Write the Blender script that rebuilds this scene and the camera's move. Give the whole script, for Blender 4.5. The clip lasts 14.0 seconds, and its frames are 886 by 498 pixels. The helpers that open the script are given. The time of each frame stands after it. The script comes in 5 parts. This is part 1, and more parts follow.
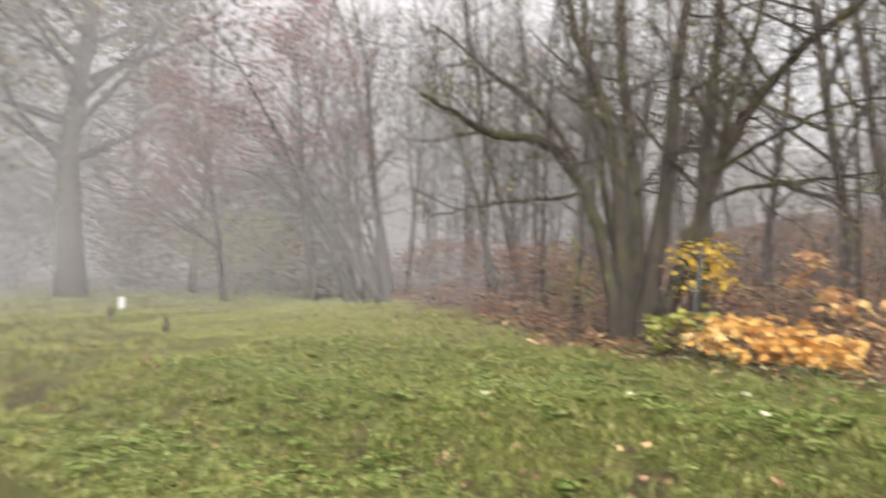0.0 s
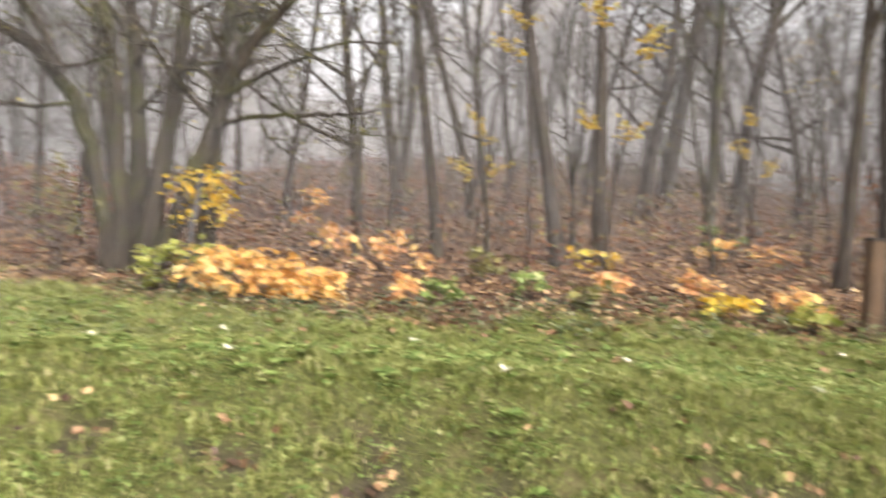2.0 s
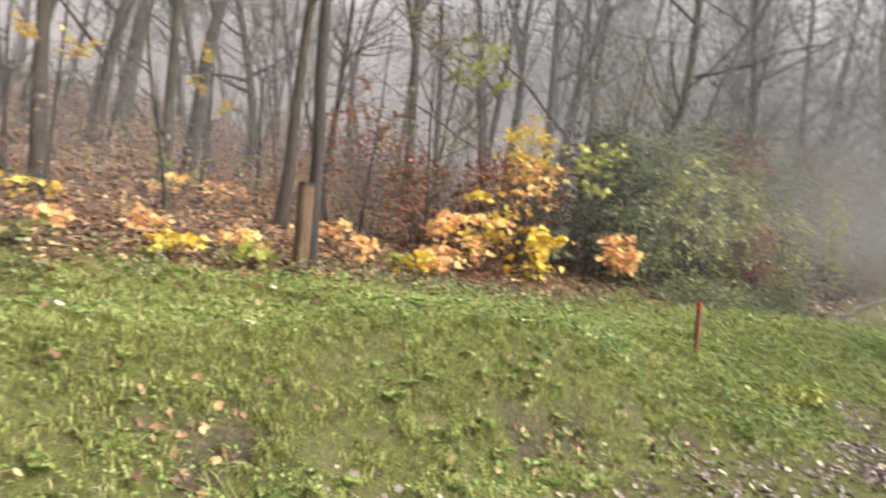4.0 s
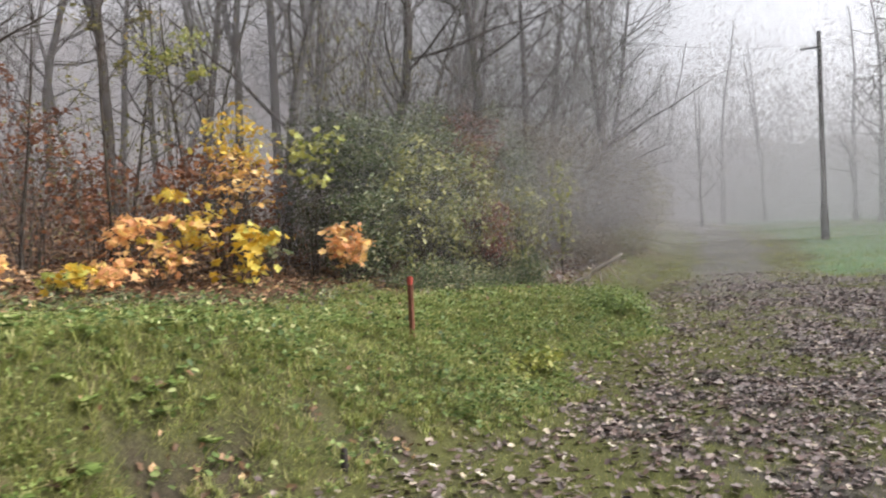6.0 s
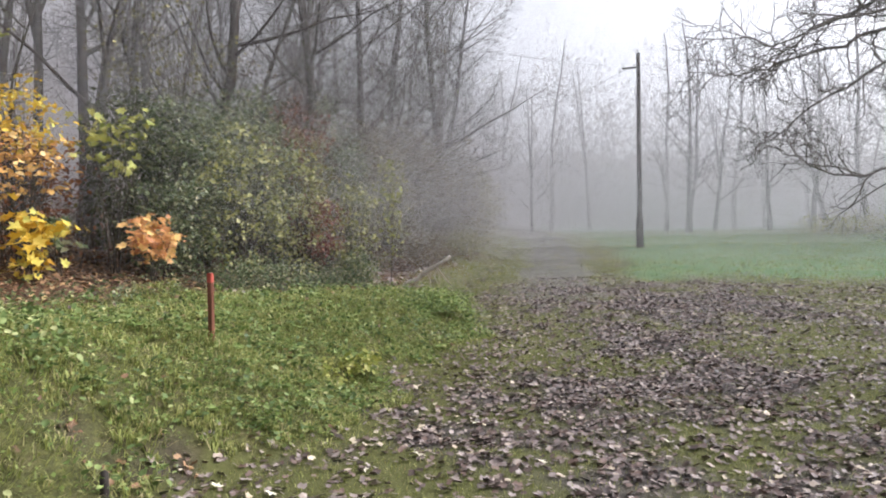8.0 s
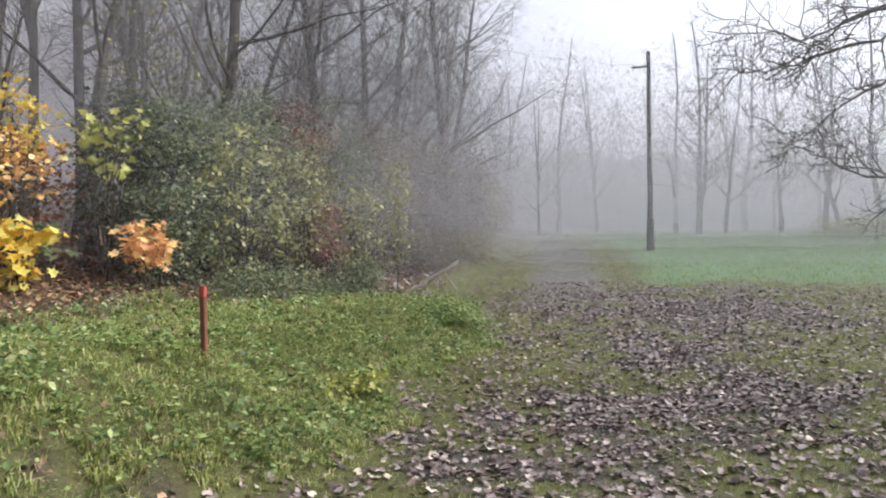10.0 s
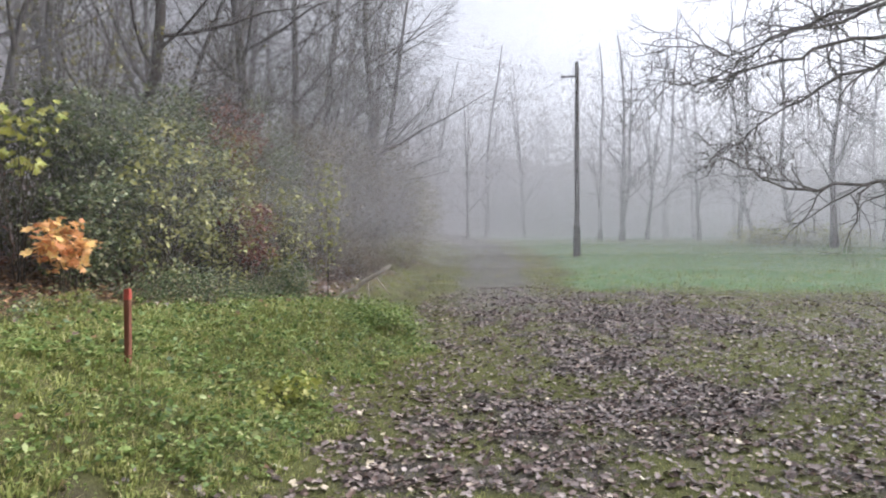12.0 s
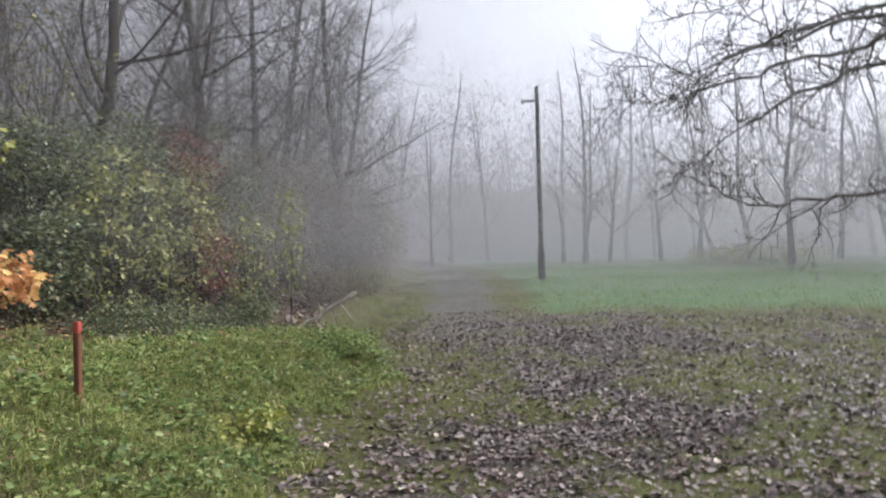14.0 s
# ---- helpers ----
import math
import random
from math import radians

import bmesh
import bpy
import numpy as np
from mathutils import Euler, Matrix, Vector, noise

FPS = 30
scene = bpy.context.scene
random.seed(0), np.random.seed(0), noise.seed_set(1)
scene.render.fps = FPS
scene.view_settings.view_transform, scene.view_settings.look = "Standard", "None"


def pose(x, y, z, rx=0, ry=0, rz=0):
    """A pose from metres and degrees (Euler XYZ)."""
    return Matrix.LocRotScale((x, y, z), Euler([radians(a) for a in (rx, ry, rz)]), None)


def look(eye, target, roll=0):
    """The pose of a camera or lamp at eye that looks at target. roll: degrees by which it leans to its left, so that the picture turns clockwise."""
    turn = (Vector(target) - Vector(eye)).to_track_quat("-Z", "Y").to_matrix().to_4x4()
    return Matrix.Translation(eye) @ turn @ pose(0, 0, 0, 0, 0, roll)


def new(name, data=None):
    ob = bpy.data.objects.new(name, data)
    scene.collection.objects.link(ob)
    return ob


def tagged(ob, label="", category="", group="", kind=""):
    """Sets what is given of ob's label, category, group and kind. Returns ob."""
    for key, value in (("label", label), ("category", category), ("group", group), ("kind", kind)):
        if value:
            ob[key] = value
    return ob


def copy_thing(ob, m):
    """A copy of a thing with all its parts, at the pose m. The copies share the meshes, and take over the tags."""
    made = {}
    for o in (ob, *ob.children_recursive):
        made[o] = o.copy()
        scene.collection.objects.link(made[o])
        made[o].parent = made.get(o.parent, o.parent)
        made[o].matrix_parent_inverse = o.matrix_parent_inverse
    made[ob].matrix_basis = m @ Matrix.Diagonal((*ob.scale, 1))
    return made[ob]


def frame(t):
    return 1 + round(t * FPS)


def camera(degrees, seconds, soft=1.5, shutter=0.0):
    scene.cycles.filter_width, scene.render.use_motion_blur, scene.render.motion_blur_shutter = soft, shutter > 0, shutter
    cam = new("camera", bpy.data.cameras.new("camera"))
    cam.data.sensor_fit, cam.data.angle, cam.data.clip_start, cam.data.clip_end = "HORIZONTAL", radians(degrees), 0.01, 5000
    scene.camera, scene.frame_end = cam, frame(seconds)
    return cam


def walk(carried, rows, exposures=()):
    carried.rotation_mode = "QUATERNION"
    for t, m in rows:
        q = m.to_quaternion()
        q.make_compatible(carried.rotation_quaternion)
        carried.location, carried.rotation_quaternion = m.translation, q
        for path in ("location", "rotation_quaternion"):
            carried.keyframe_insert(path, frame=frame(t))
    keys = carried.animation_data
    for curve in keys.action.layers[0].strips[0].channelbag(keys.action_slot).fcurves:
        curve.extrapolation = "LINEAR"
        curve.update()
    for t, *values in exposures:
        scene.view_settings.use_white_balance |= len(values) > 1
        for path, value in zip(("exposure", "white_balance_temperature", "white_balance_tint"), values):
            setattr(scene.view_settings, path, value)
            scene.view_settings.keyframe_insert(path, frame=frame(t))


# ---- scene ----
cam = camera(62.3, 14.0, soft=1.9, shutter=0.42)
PATH = [
    (0, (-0.102, -0.479, 1.705), (-1.116, 1.24, 1.84), 1.6),
    (0.5, (0.092, -0.172, 1.696), (-0.541, 1.724, 1.741), 1.7),
    (1, (0.244, 0.163, 1.666), (-0.143, 2.123, 1.756), 4.5),
    (1.5, (0.338, 0.269, 1.664), (0.073, 2.249, 1.766), 4.7),
    (2, (0.42, 0.301, 1.659), (0.541, 2.298, 1.668), 2.8),
    (2.5, (0.477, 0.325, 1.659), (1.095, 2.227, 1.616), 4.5),
    (3, (0.515, 0.318, 1.646), (1.268, 2.17, 1.63), 2.5),
    (3.5, (0.523, 0.343, 1.68), (1.58, 2.037, 1.793), 6.6),
    (4, (0.562, 0.278, 1.746), (1.952, 1.714, 1.665), 5.2),
    (6.5, (2.76, 0.294, 1.288), (4.554, 1.178, 1.321), -0.6),
    (7, (2.819, 0.282, 1.283), (4.674, 1.028, 1.335), 1.7),
    (7.5, (2.871, 0.255, 1.246), (4.78, 0.85, 1.281), 0.5),
    (8, (3.018, 0.218, 1.27), (4.932, 0.799, 1.251), -0.7),
    (8.5, (3.221, 0.152, 1.338), (5.122, 0.772, 1.306), -0.1),
    (11, (3.65, 0.631, 1.359), (5.575, 1.171, 1.34), -1.9),
    (11.5, (3.665, 0.628, 1.35), (5.612, 1.085, 1.31), -0.8),
    (12, (3.664, 0.626, 1.361), (5.624, 1.024, 1.354), 0.0),
    (12.5, (3.675, 0.625, 1.352), (5.646, 0.965, 1.364), -0.7),
    (13, (3.668, 0.661, 1.356), (5.638, 1.01, 1.344), -0.9),
    (13.5, (3.696, 0.71, 1.33), (5.663, 1.075, 1.319), 0.9),
    (13.7, (3.76, 0.705, 1.324), (5.733, 1.034, 1.375), 0.6),
    (13.8, (3.79, 0.70, 1.321), (5.765, 1.005, 1.4), 0.3),
    (13.9, (3.825, 0.697, 1.318), (5.801, 0.999, 1.408), -0.6),
    (14, (3.859, 0.694, 1.315), (5.835, 0.994, 1.38), -1.4),
]
walk(cam, [(t, look(eye, target, roll)) for t, eye, target, roll in PATH],
     [(0, .05, 6500, 10), (1.5, .38, 6500, 10), (2.5, .53, 6500, 10), (3.2, .58, 6500, 10), (4, .7, 6500, 10), (4.6, .55, 6400, 10), (6.3, .24, 6180, 11), (7.5, .27, 6050, 12), (8.5, .34, 5980, 12), (11.5, .3, 5860, 12), (13, .23, 5860, 12), (13.5, .15, 5860, 12), (14, .06, 5860, 12)])

# ---------------------------------------------------------------- light
world = bpy.data.worlds.new("world")
scene.world = world
world.use_nodes = True
wn = world.node_tree
sky = wn.nodes.new("ShaderNodeTexSky")
sky.sky_type, sky.sun_disc = "NISHITA", False
sky.sun_elevation, sky.sun_rotation = radians(32), radians(150)
sky.air_density, sky.dust_density, sky.ozone_density = 1.0, 6.0, 1.0
pale = wn.nodes.new("ShaderNodeHueSaturation")
pale.inputs["Saturation"].default_value = 0.12
wn.links.new(sky.outputs[0], pale.inputs["Color"])
wn.links.new(pale.outputs[0], wn.nodes["Background"].inputs["Color"])
wn.nodes["Background"].inputs["Strength"].default_value = 0.36

sun = new("sun", bpy.data.lights.new("sun", "SUN"))
sun.data.energy, sun.data.angle, sun.data.color = 1.2, radians(40), (1.0, 0.97, 0.93)
sun.matrix_world = look((0, 0, 50), (-12, 20, 10))
scene.view_settings.exposure = 0.0


# ---------------------------------------------------------------- materials
def ramp_node(nt, fac, stops):
    node = nt.nodes.new("ShaderNodeValToRGB")
    cr = node.color_ramp
    while len(cr.elements) < len(stops):
        cr.elements.new(0.5)
    for el, (p, c) in zip(cr.elements, stops):
        el.position, el.color = p, (*c, 1)
    nt.links.new(fac, node.inputs[0])
    return node.outputs[0]


def noise_node(nt, scale, detail=4.0, rough=0.6, vec=None, stretch=None):
    node = nt.nodes.new("ShaderNodeTexNoise")
    node.inputs["Scale"].default_value = scale
    node.inputs["Detail"].default_value = detail
    node.inputs["Roughness"].default_value = rough
    if vec is None:
        vec = nt.nodes.new("ShaderNodeTexCoord").outputs["Object"]
    if stretch:
        mp = nt.nodes.new("ShaderNodeMapping")
        mp.inputs["Scale"].default_value = stretch
        nt.links.new(vec, mp.inputs["Vector"])
        vec = mp.outputs[0]
    nt.links.new(vec, node.inputs["Vector"])
    return node.outputs["Fac"]


def mix_node(nt, fac, a, b, mode="MIX"):
    node = nt.nodes.new("ShaderNodeMix")
    node.data_type, node.blend_type = "RGBA", mode
    for sock, val in ((node.inputs[0], fac), (node.inputs[6], a), (node.inputs[7], b)):
        if isinstance(val, bpy.types.NodeSocket):
            nt.links.new(val, sock)
        elif isinstance(val, tuple):
            sock.default_value = (*val, 1)
        else:
            sock.default_value = val
    return node.outputs[2]


def bump_node(nt, height, strength, distance):
    node = nt.nodes.new("ShaderNodeBump")
    node.inputs["Strength"].default_value = strength
    node.inputs["Distance"].default_value = distance
    nt.links.new(height, node.inputs["Height"])
    return node.outputs[0]


def material(name):
    m = bpy.data.materials.new(name)
    m.use_nodes = True
    return m, m.node_tree, m.node_tree.nodes["Principled BSDF"]


def bark_material(name, dark, light, moss, moss_amount, rough=0.85):
    m, nt, p = material(name)
    grain = noise_node(nt, 14, 6, 0.65, stretch=(1, 1, 0.18))
    blot = noise_node(nt, 1.7, 3, 0.6)
    col = ramp_node(nt, grain, [(0.32, dark), (0.68, light)])
    edge = ramp_node(nt, blot, [(0.62 - moss_amount, (0, 0, 0)), (0.78 - moss_amount, (1, 1, 1))])
    col = mix_node(nt, edge, col, moss)
    patchy = ramp_node(nt, noise_node(nt, 5.5, 4, 0.7, stretch=(1, 1, 0.4)), [(0.35, (0.45, 0.45, 0.45)), (0.62, (1, 1, 1))])
    nt.links.new(mix_node(nt, 1.0, col, patchy, "MULTIPLY"), p.inputs["Base Color"])
    p.inputs["Roughness"].default_value = rough
    p.inputs["Specular IOR Level"].default_value = 0.12
    nt.links.new(bump_node(nt, grain, 1.0, 0.03), p.inputs["Normal"])
    return m


def leaf_material(name, stops, rough=0.5, thin=0.35):
    """Leaves whose colour differs from leaf to leaf, with light through them."""
    m, nt, p = material(name)
    geo = nt.nodes.new("ShaderNodeNewGeometry")
    col = ramp_node(nt, geo.outputs["Random Per Island"], stops)
    spots = noise_node(nt, 30, 3, 0.6)
    shade = ramp_node(nt, spots, [(0.3, (0.72, 0.68, 0.62)), (0.6, (1, 1, 1))])
    col = mix_node(nt, 1.0, col, shade, "MULTIPLY")
    nt.links.new(col, p.inputs["Base Color"])
    p.inputs["Roughness"].default_value = rough
    p.inputs["Specular IOR Level"].default_value = 0.25
    if thin:
        tr = nt.nodes.new("ShaderNodeBsdfTranslucent")
        nt.links.new(col, tr.inputs["Color"])
        mx = nt.nodes.new("ShaderNodeMixShader")
        mx.inputs[0].default_value = thin
        nt.links.new(p.outputs[0], mx.inputs[1])
        nt.links.new(tr.outputs[0], mx.inputs[2])
        nt.links.new(mx.outputs[0], nt.nodes["Material Output"].inputs[0])
    return m


def wood_material(name, dark, light, rough=0.8, scale=18):
    m, nt, p = material(name)
    grain = noise_node(nt, scale, 5, 0.6, stretch=(1, 1, 0.08))
    stain = noise_node(nt, 2.3, 3, 0.6)
    col = ramp_node(nt, grain, [(0.3, dark), (0.7, light)])
    col = mix_node(nt, 1.0, col, ramp_node(nt, stain, [(0.3, (0.65, 0.65, 0.65)), (0.7, (1, 1, 1))]), "MULTIPLY")
    nt.links.new(col, p.inputs["Base Color"])
    p.inputs["Roughness"].default_value = rough
    p.inputs["Specular IOR Level"].default_value = 0.2
    nt.links.new(bump_node(nt, grain, 0.5, 0.006), p.inputs["Normal"])
    return m


def ground_material():
    m, nt, p = material("ground")
    co = nt.nodes.new("ShaderNodeTexCoord").outputs["Object"]
    litter = nt.nodes.new("ShaderNodeAttribute")
    litter.attribute_name = "litter"
    track = nt.nodes.new("ShaderNodeAttribute")
    track.attribute_name = "track"
    fine, mid, big = noise_node(nt, 26, 6, 0.7, co), noise_node(nt, 3.1, 5, 0.65, co), noise_node(nt, 0.55, 3, 0.6, co)
    grass = ramp_node(nt, fine, [(0.3, (0.035, 0.032, 0.014)), (0.5, (0.085, 0.085, 0.026)), (0.72, (0.16, 0.165, 0.045))])
    grass = mix_node(nt, ramp_node(nt, mid, [(0.5, (0, 0, 0)), (0.7, (1, 1, 1))]), grass, (0.12, 0.095, 0.045))
    soil = ramp_node(nt, fine, [(0.3, (0.02, 0.014, 0.01)), (0.52, (0.075, 0.045, 0.028)), (0.7, (0.19, 0.1, 0.055))])
    soil = mix_node(nt, ramp_node(nt, big, [(0.42, (0, 0, 0)), (0.6, (0.7, 0.7, 0.7))]), soil, (0.12, 0.055, 0.028))
    mud = ramp_node(nt, fine, [(0.3, (0.03, 0.024, 0.021)), (0.55, (0.085, 0.07, 0.062)), (0.75, (0.15, 0.125, 0.112))])
    green = nt.nodes.new("ShaderNodeAttribute")
    green.attribute_name = "green"
    mud = mix_node(nt, green.outputs["Fac"], mud, mix_node(nt, fine, (0.06, 0.06, 0.018), (0.13, 0.128, 0.036)))
    gravel = nt.nodes.new("ShaderNodeAttribute")
    gravel.attribute_name = "gravel"
    field = nt.nodes.new("ShaderNodeAttribute")
    field.attribute_name = "field"
    crop = ramp_node(nt, fine, [(0.3, (0.06, 0.1, 0.045)), (0.5, (0.115, 0.19, 0.085)), (0.72, (0.18, 0.28, 0.125))])
    grass = mix_node(nt, field.outputs["Fac"], grass, crop)
    col = mix_node(nt, litter.outputs["Fac"], grass, soil)
    col = mix_node(nt, track.outputs["Fac"], col, mud)
    col = mix_node(nt, gravel.outputs["Fac"], col, ramp_node(nt, fine, [(0.3, (0.08, 0.07, 0.065)), (0.7, (0.2, 0.185, 0.175))]))
    bare = nt.nodes.new("ShaderNodeAttribute")
    bare.attribute_name = "bare"
    col = mix_node(nt, bare.outputs["Fac"], col, ramp_node(nt, fine, [(0.3, (0.02, 0.015, 0.011)), (0.7, (0.085, 0.06, 0.045))]))
    nt.links.new(col, p.inputs["Base Color"])
    p.inputs["Roughness"].default_value = 0.8
    p.inputs["Specular IOR Level"].default_value = 0.2
    nt.links.new(bump_node(nt, fine, 0.8, 0.05), p.inputs["Normal"])
    return m


BARK = bark_material("bark", (0.018, 0.013, 0.009), (0.08, 0.06, 0.042), (0.06, 0.056, 0.026), 0.08)
BARK_MOSSY = bark_material("mossy_bark", (0.016, 0.012, 0.008), (0.075, 0.058, 0.04), (0.066, 0.064, 0.024), 0.14)
BARK_GREY = bark_material("grey_bark", (0.026, 0.02, 0.016), (0.095, 0.076, 0.06), (0.07, 0.062, 0.036), 0.06)
# Bark colour lightened to stand for the mist in front of the overhanging boughs.
BARK_HAZED = bark_material("pale_bark", (0.13, 0.118, 0.11), (0.32, 0.29, 0.27), (0.17, 0.16, 0.12), 0.06)
TWIG = bark_material("twig_bark", (0.035, 0.028, 0.022), (0.11, 0.09, 0.07), (0.08, 0.08, 0.035), 0.1)
GRASS = leaf_material("grass_blades", [(0, (0.126, 0.147, 0.046)), (0.35, (0.263, 0.294, 0.085)), (0.7, (0.399, 0.42, 0.137)), (0.9, (0.525, 0.504, 0.208)), (1, (0.578, 0.473, 0.286))], 0.55, 0.35)
WEED = leaf_material("weed_leaves", [(0, (0.096, 0.142, 0.037)), (0.5, (0.192, 0.266, 0.068)), (0.85, (0.312, 0.378, 0.119)), (1, (0.432, 0.425, 0.187))], 0.5, 0.3)
LIME = leaf_material("lime_leaves", [(0, (0.2, 0.24, 0.05)), (0.6, (0.4, 0.4, 0.1)), (1, (0.58, 0.54, 0.2))], 0.5, 0.35)
PATH_LEAF = leaf_material("wet_fallen_leaves", [(0, (0.043, 0.029, 0.023)), (0.25, (0.107, 0.074, 0.065)), (0.45, (0.162, 0.104, 0.082)), (0.65, (0.199, 0.154, 0.143)), (0.86, (0.301, 0.244, 0.221)), (0.97, (0.408, 0.326, 0.262)), (1, (0.592, 0.5, 0.357))], 0.3, 0)
WOOD_LEAF = leaf_material("brown_fallen_leaves", [(0, (0.04, 0.022, 0.013)), (0.3, (0.1, 0.055, 0.028)), (0.6, (0.18, 0.095, 0.046)), (0.85, (0.3, 0.175, 0.095)), (0.95, (0.45, 0.29, 0.15)), (1, (0.62, 0.45, 0.22))], 0.5, 0)
RUST_LEAF = leaf_material("rust_leaves", [(0, (0.1, 0.04, 0.022)), (0.5, (0.21, 0.085, 0.04)), (1, (0.36, 0.16, 0.07))], 0.55, 0.3)
ORANGE_LEAF = leaf_material("orange_leaves", [(0, (0.66, 0.33, 0.09)), (0.4, (0.82, 0.48, 0.14)), (0.8, (0.86, 0.57, 0.2)), (1, (0.85, 0.64, 0.3))], 0.5, 0.4)
PEACH_LEAF = leaf_material("peach_leaves", [(0, (0.6, 0.27, 0.12)), (0.4, (0.82, 0.45, 0.2)), (0.8, (0.85, 0.56, 0.22)), (1, (0.8, 0.62, 0.2))], 0.5, 0.4)
YELLOW_LEAF = leaf_material("yellow_leaves", [(0, (0.5, 0.28, 0.03)), (0.4, (0.68, 0.45, 0.05)), (0.8, (0.74, 0.6, 0.12)), (1, (0.55, 0.55, 0.14))], 0.5, 0.4)
GREEN_LEAF = leaf_material("green_leaves", [(0, (0.063, 0.086, 0.041)), (0.45, (0.137, 0.167, 0.081)), (0.8, (0.231, 0.259, 0.135)), (0.95, (0.378, 0.367, 0.216)), (1, (0.525, 0.454, 0.27))], 0.45, 0.35)
OLIVE_LEAF = leaf_material("olive_leaves", [(0, (0.1, 0.09, 0.035)), (0.5, (0.2, 0.19, 0.06)), (1, (0.38, 0.34, 0.12))], 0.5, 0.3)
RED_LEAF = leaf_material("dull_red_leaves", [(0, (0.13, 0.05, 0.042)), (0.5, (0.23, 0.09, 0.075)), (1, (0.36, 0.17, 0.12))], 0.55, 0.35)
# Darkened green: the thicket's inner shade put into leaf colour; also dark lawn-side thickets.
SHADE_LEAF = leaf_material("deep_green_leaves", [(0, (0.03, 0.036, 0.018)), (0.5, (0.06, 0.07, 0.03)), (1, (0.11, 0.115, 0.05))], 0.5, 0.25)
SPRAY_LEAF = leaf_material("yellow_green_leaves", [(0, (0.2, 0.21, 0.07)), (0.5, (0.34, 0.34, 0.12)), (1, (0.54, 0.5, 0.21))], 0.45, 0.35)
DARK_WEED = leaf_material("dark_weed_leaves", [(0, (0.07, 0.108, 0.036)), (0.5, (0.154, 0.216, 0.066)), (0.85, (0.28, 0.351, 0.12)), (1, (0.476, 0.472, 0.22))], 0.45, 0.3)
DULL_LEAF = leaf_material("dull_brown_leaves", [(0, (0.08, 0.065, 0.045)), (0.6, (0.17, 0.135, 0.09)), (1, (0.28, 0.23, 0.13))], 0.55, 0.35)
PALE_LEAF = leaf_material("pale_leaves", [(0, (0.55, 0.5, 0.36)), (1, (0.75, 0.7, 0.55))], 0.5, 0)
POLE_WOOD = wood_material("pole_wood", (0.03, 0.025, 0.021), (0.085, 0.072, 0.062))
DARK_POLE = wood_material("dark_pole_wood", (0.022, 0.017, 0.014), (0.06, 0.048, 0.04))
POST_WOOD = wood_material("post_wood", (0.06, 0.035, 0.02), (0.16, 0.098, 0.055))
STAKE_RED = wood_material("red_paint", (0.12, 0.045, 0.025), (0.21, 0.085, 0.05), 0.75)
STAKE_TIP = wood_material("bright_red_paint", (0.27, 0.05, 0.035), (0.4, 0.08, 0.055), 0.6)
DEAD_WOOD = wood_material("dead_wood", (0.35, 0.29, 0.24), (0.62, 0.55, 0.48))
GROUND = ground_material()


def plain(name, colour, rough, metal=0.0):
    m, nt, p = material(name)
    n = noise_node(nt, 25, 4)
    lo = tuple(c * 0.75 for c in colour)
    nt.links.new(ramp_node(nt, n, [(0.3, lo), (0.7, colour)]), p.inputs["Base Color"])
    p.inputs["Roughness"].default_value, p.inputs["Metallic"].default_value = rough, metal
    return m


METAL = plain("dark_metal", (0.06, 0.06, 0.062), 0.5, 0.6)
GLAZE = plain("white_glaze", (0.7, 0.7, 0.68), 0.3)
WHITE = plain("white_paint", (0.8, 0.8, 0.78), 0.5)
CABLE = plain("cable", (0.05, 0.05, 0.052), 0.6)


def mist_material():
    m = bpy.data.materials.new("mist")
    m.use_nodes = True
    nt = m.node_tree
    nt.nodes.remove(nt.nodes["Principled BSDF"])
    d, t, mx = nt.nodes.new("ShaderNodeBsdfDiffuse"), nt.nodes.new("ShaderNodeBsdfTranslucent"), nt.nodes.new("ShaderNodeMixShader")
    for s in (d, t):
        s.inputs["Color"].default_value = (0.645, 0.625, 0.64, 1)
    nt.links.new(d.outputs[0], mx.inputs[1])
    nt.links.new(t.outputs[0], mx.inputs[2])
    nt.links.new(mx.outputs[0], nt.nodes["Material Output"].inputs[0])
    return m


MIST = mist_material()


# ---------------------------------------------------------------- mesh helpers
def np_mesh(name, verts, faces, mats, smooth_shade=False):
    """A mesh from arrays: verts (n, 3) and a list of (k, m) index arrays, one for each number of corners."""
    me = bpy.data.meshes.new(name)
    verts = np.asarray(verts, dtype=np.float32)
    me.vertices.add(len(verts))
    me.vertices.foreach_set("co", verts.ravel())
    loops = np.concatenate([f.ravel() for f in faces]).astype(np.int32)
    sizes = np.concatenate([np.full(len(f), f.shape[1]) for f in faces]).astype(np.int32)
    starts = np.concatenate([[0], np.cumsum(sizes)[:-1]]).astype(np.int32)
    me.loops.add(len(loops))
    me.loops.foreach_set("vertex_index", loops)
    me.polygons.add(len(sizes))
    me.polygons.foreach_set("loop_start", starts)
    me.update(calc_edges=True)
    if smooth_shade:
        me.polygons.foreach_set("use_smooth", np.ones(len(sizes), dtype=bool))
    for mt in mats:
        me.materials.append(mt)
    return me


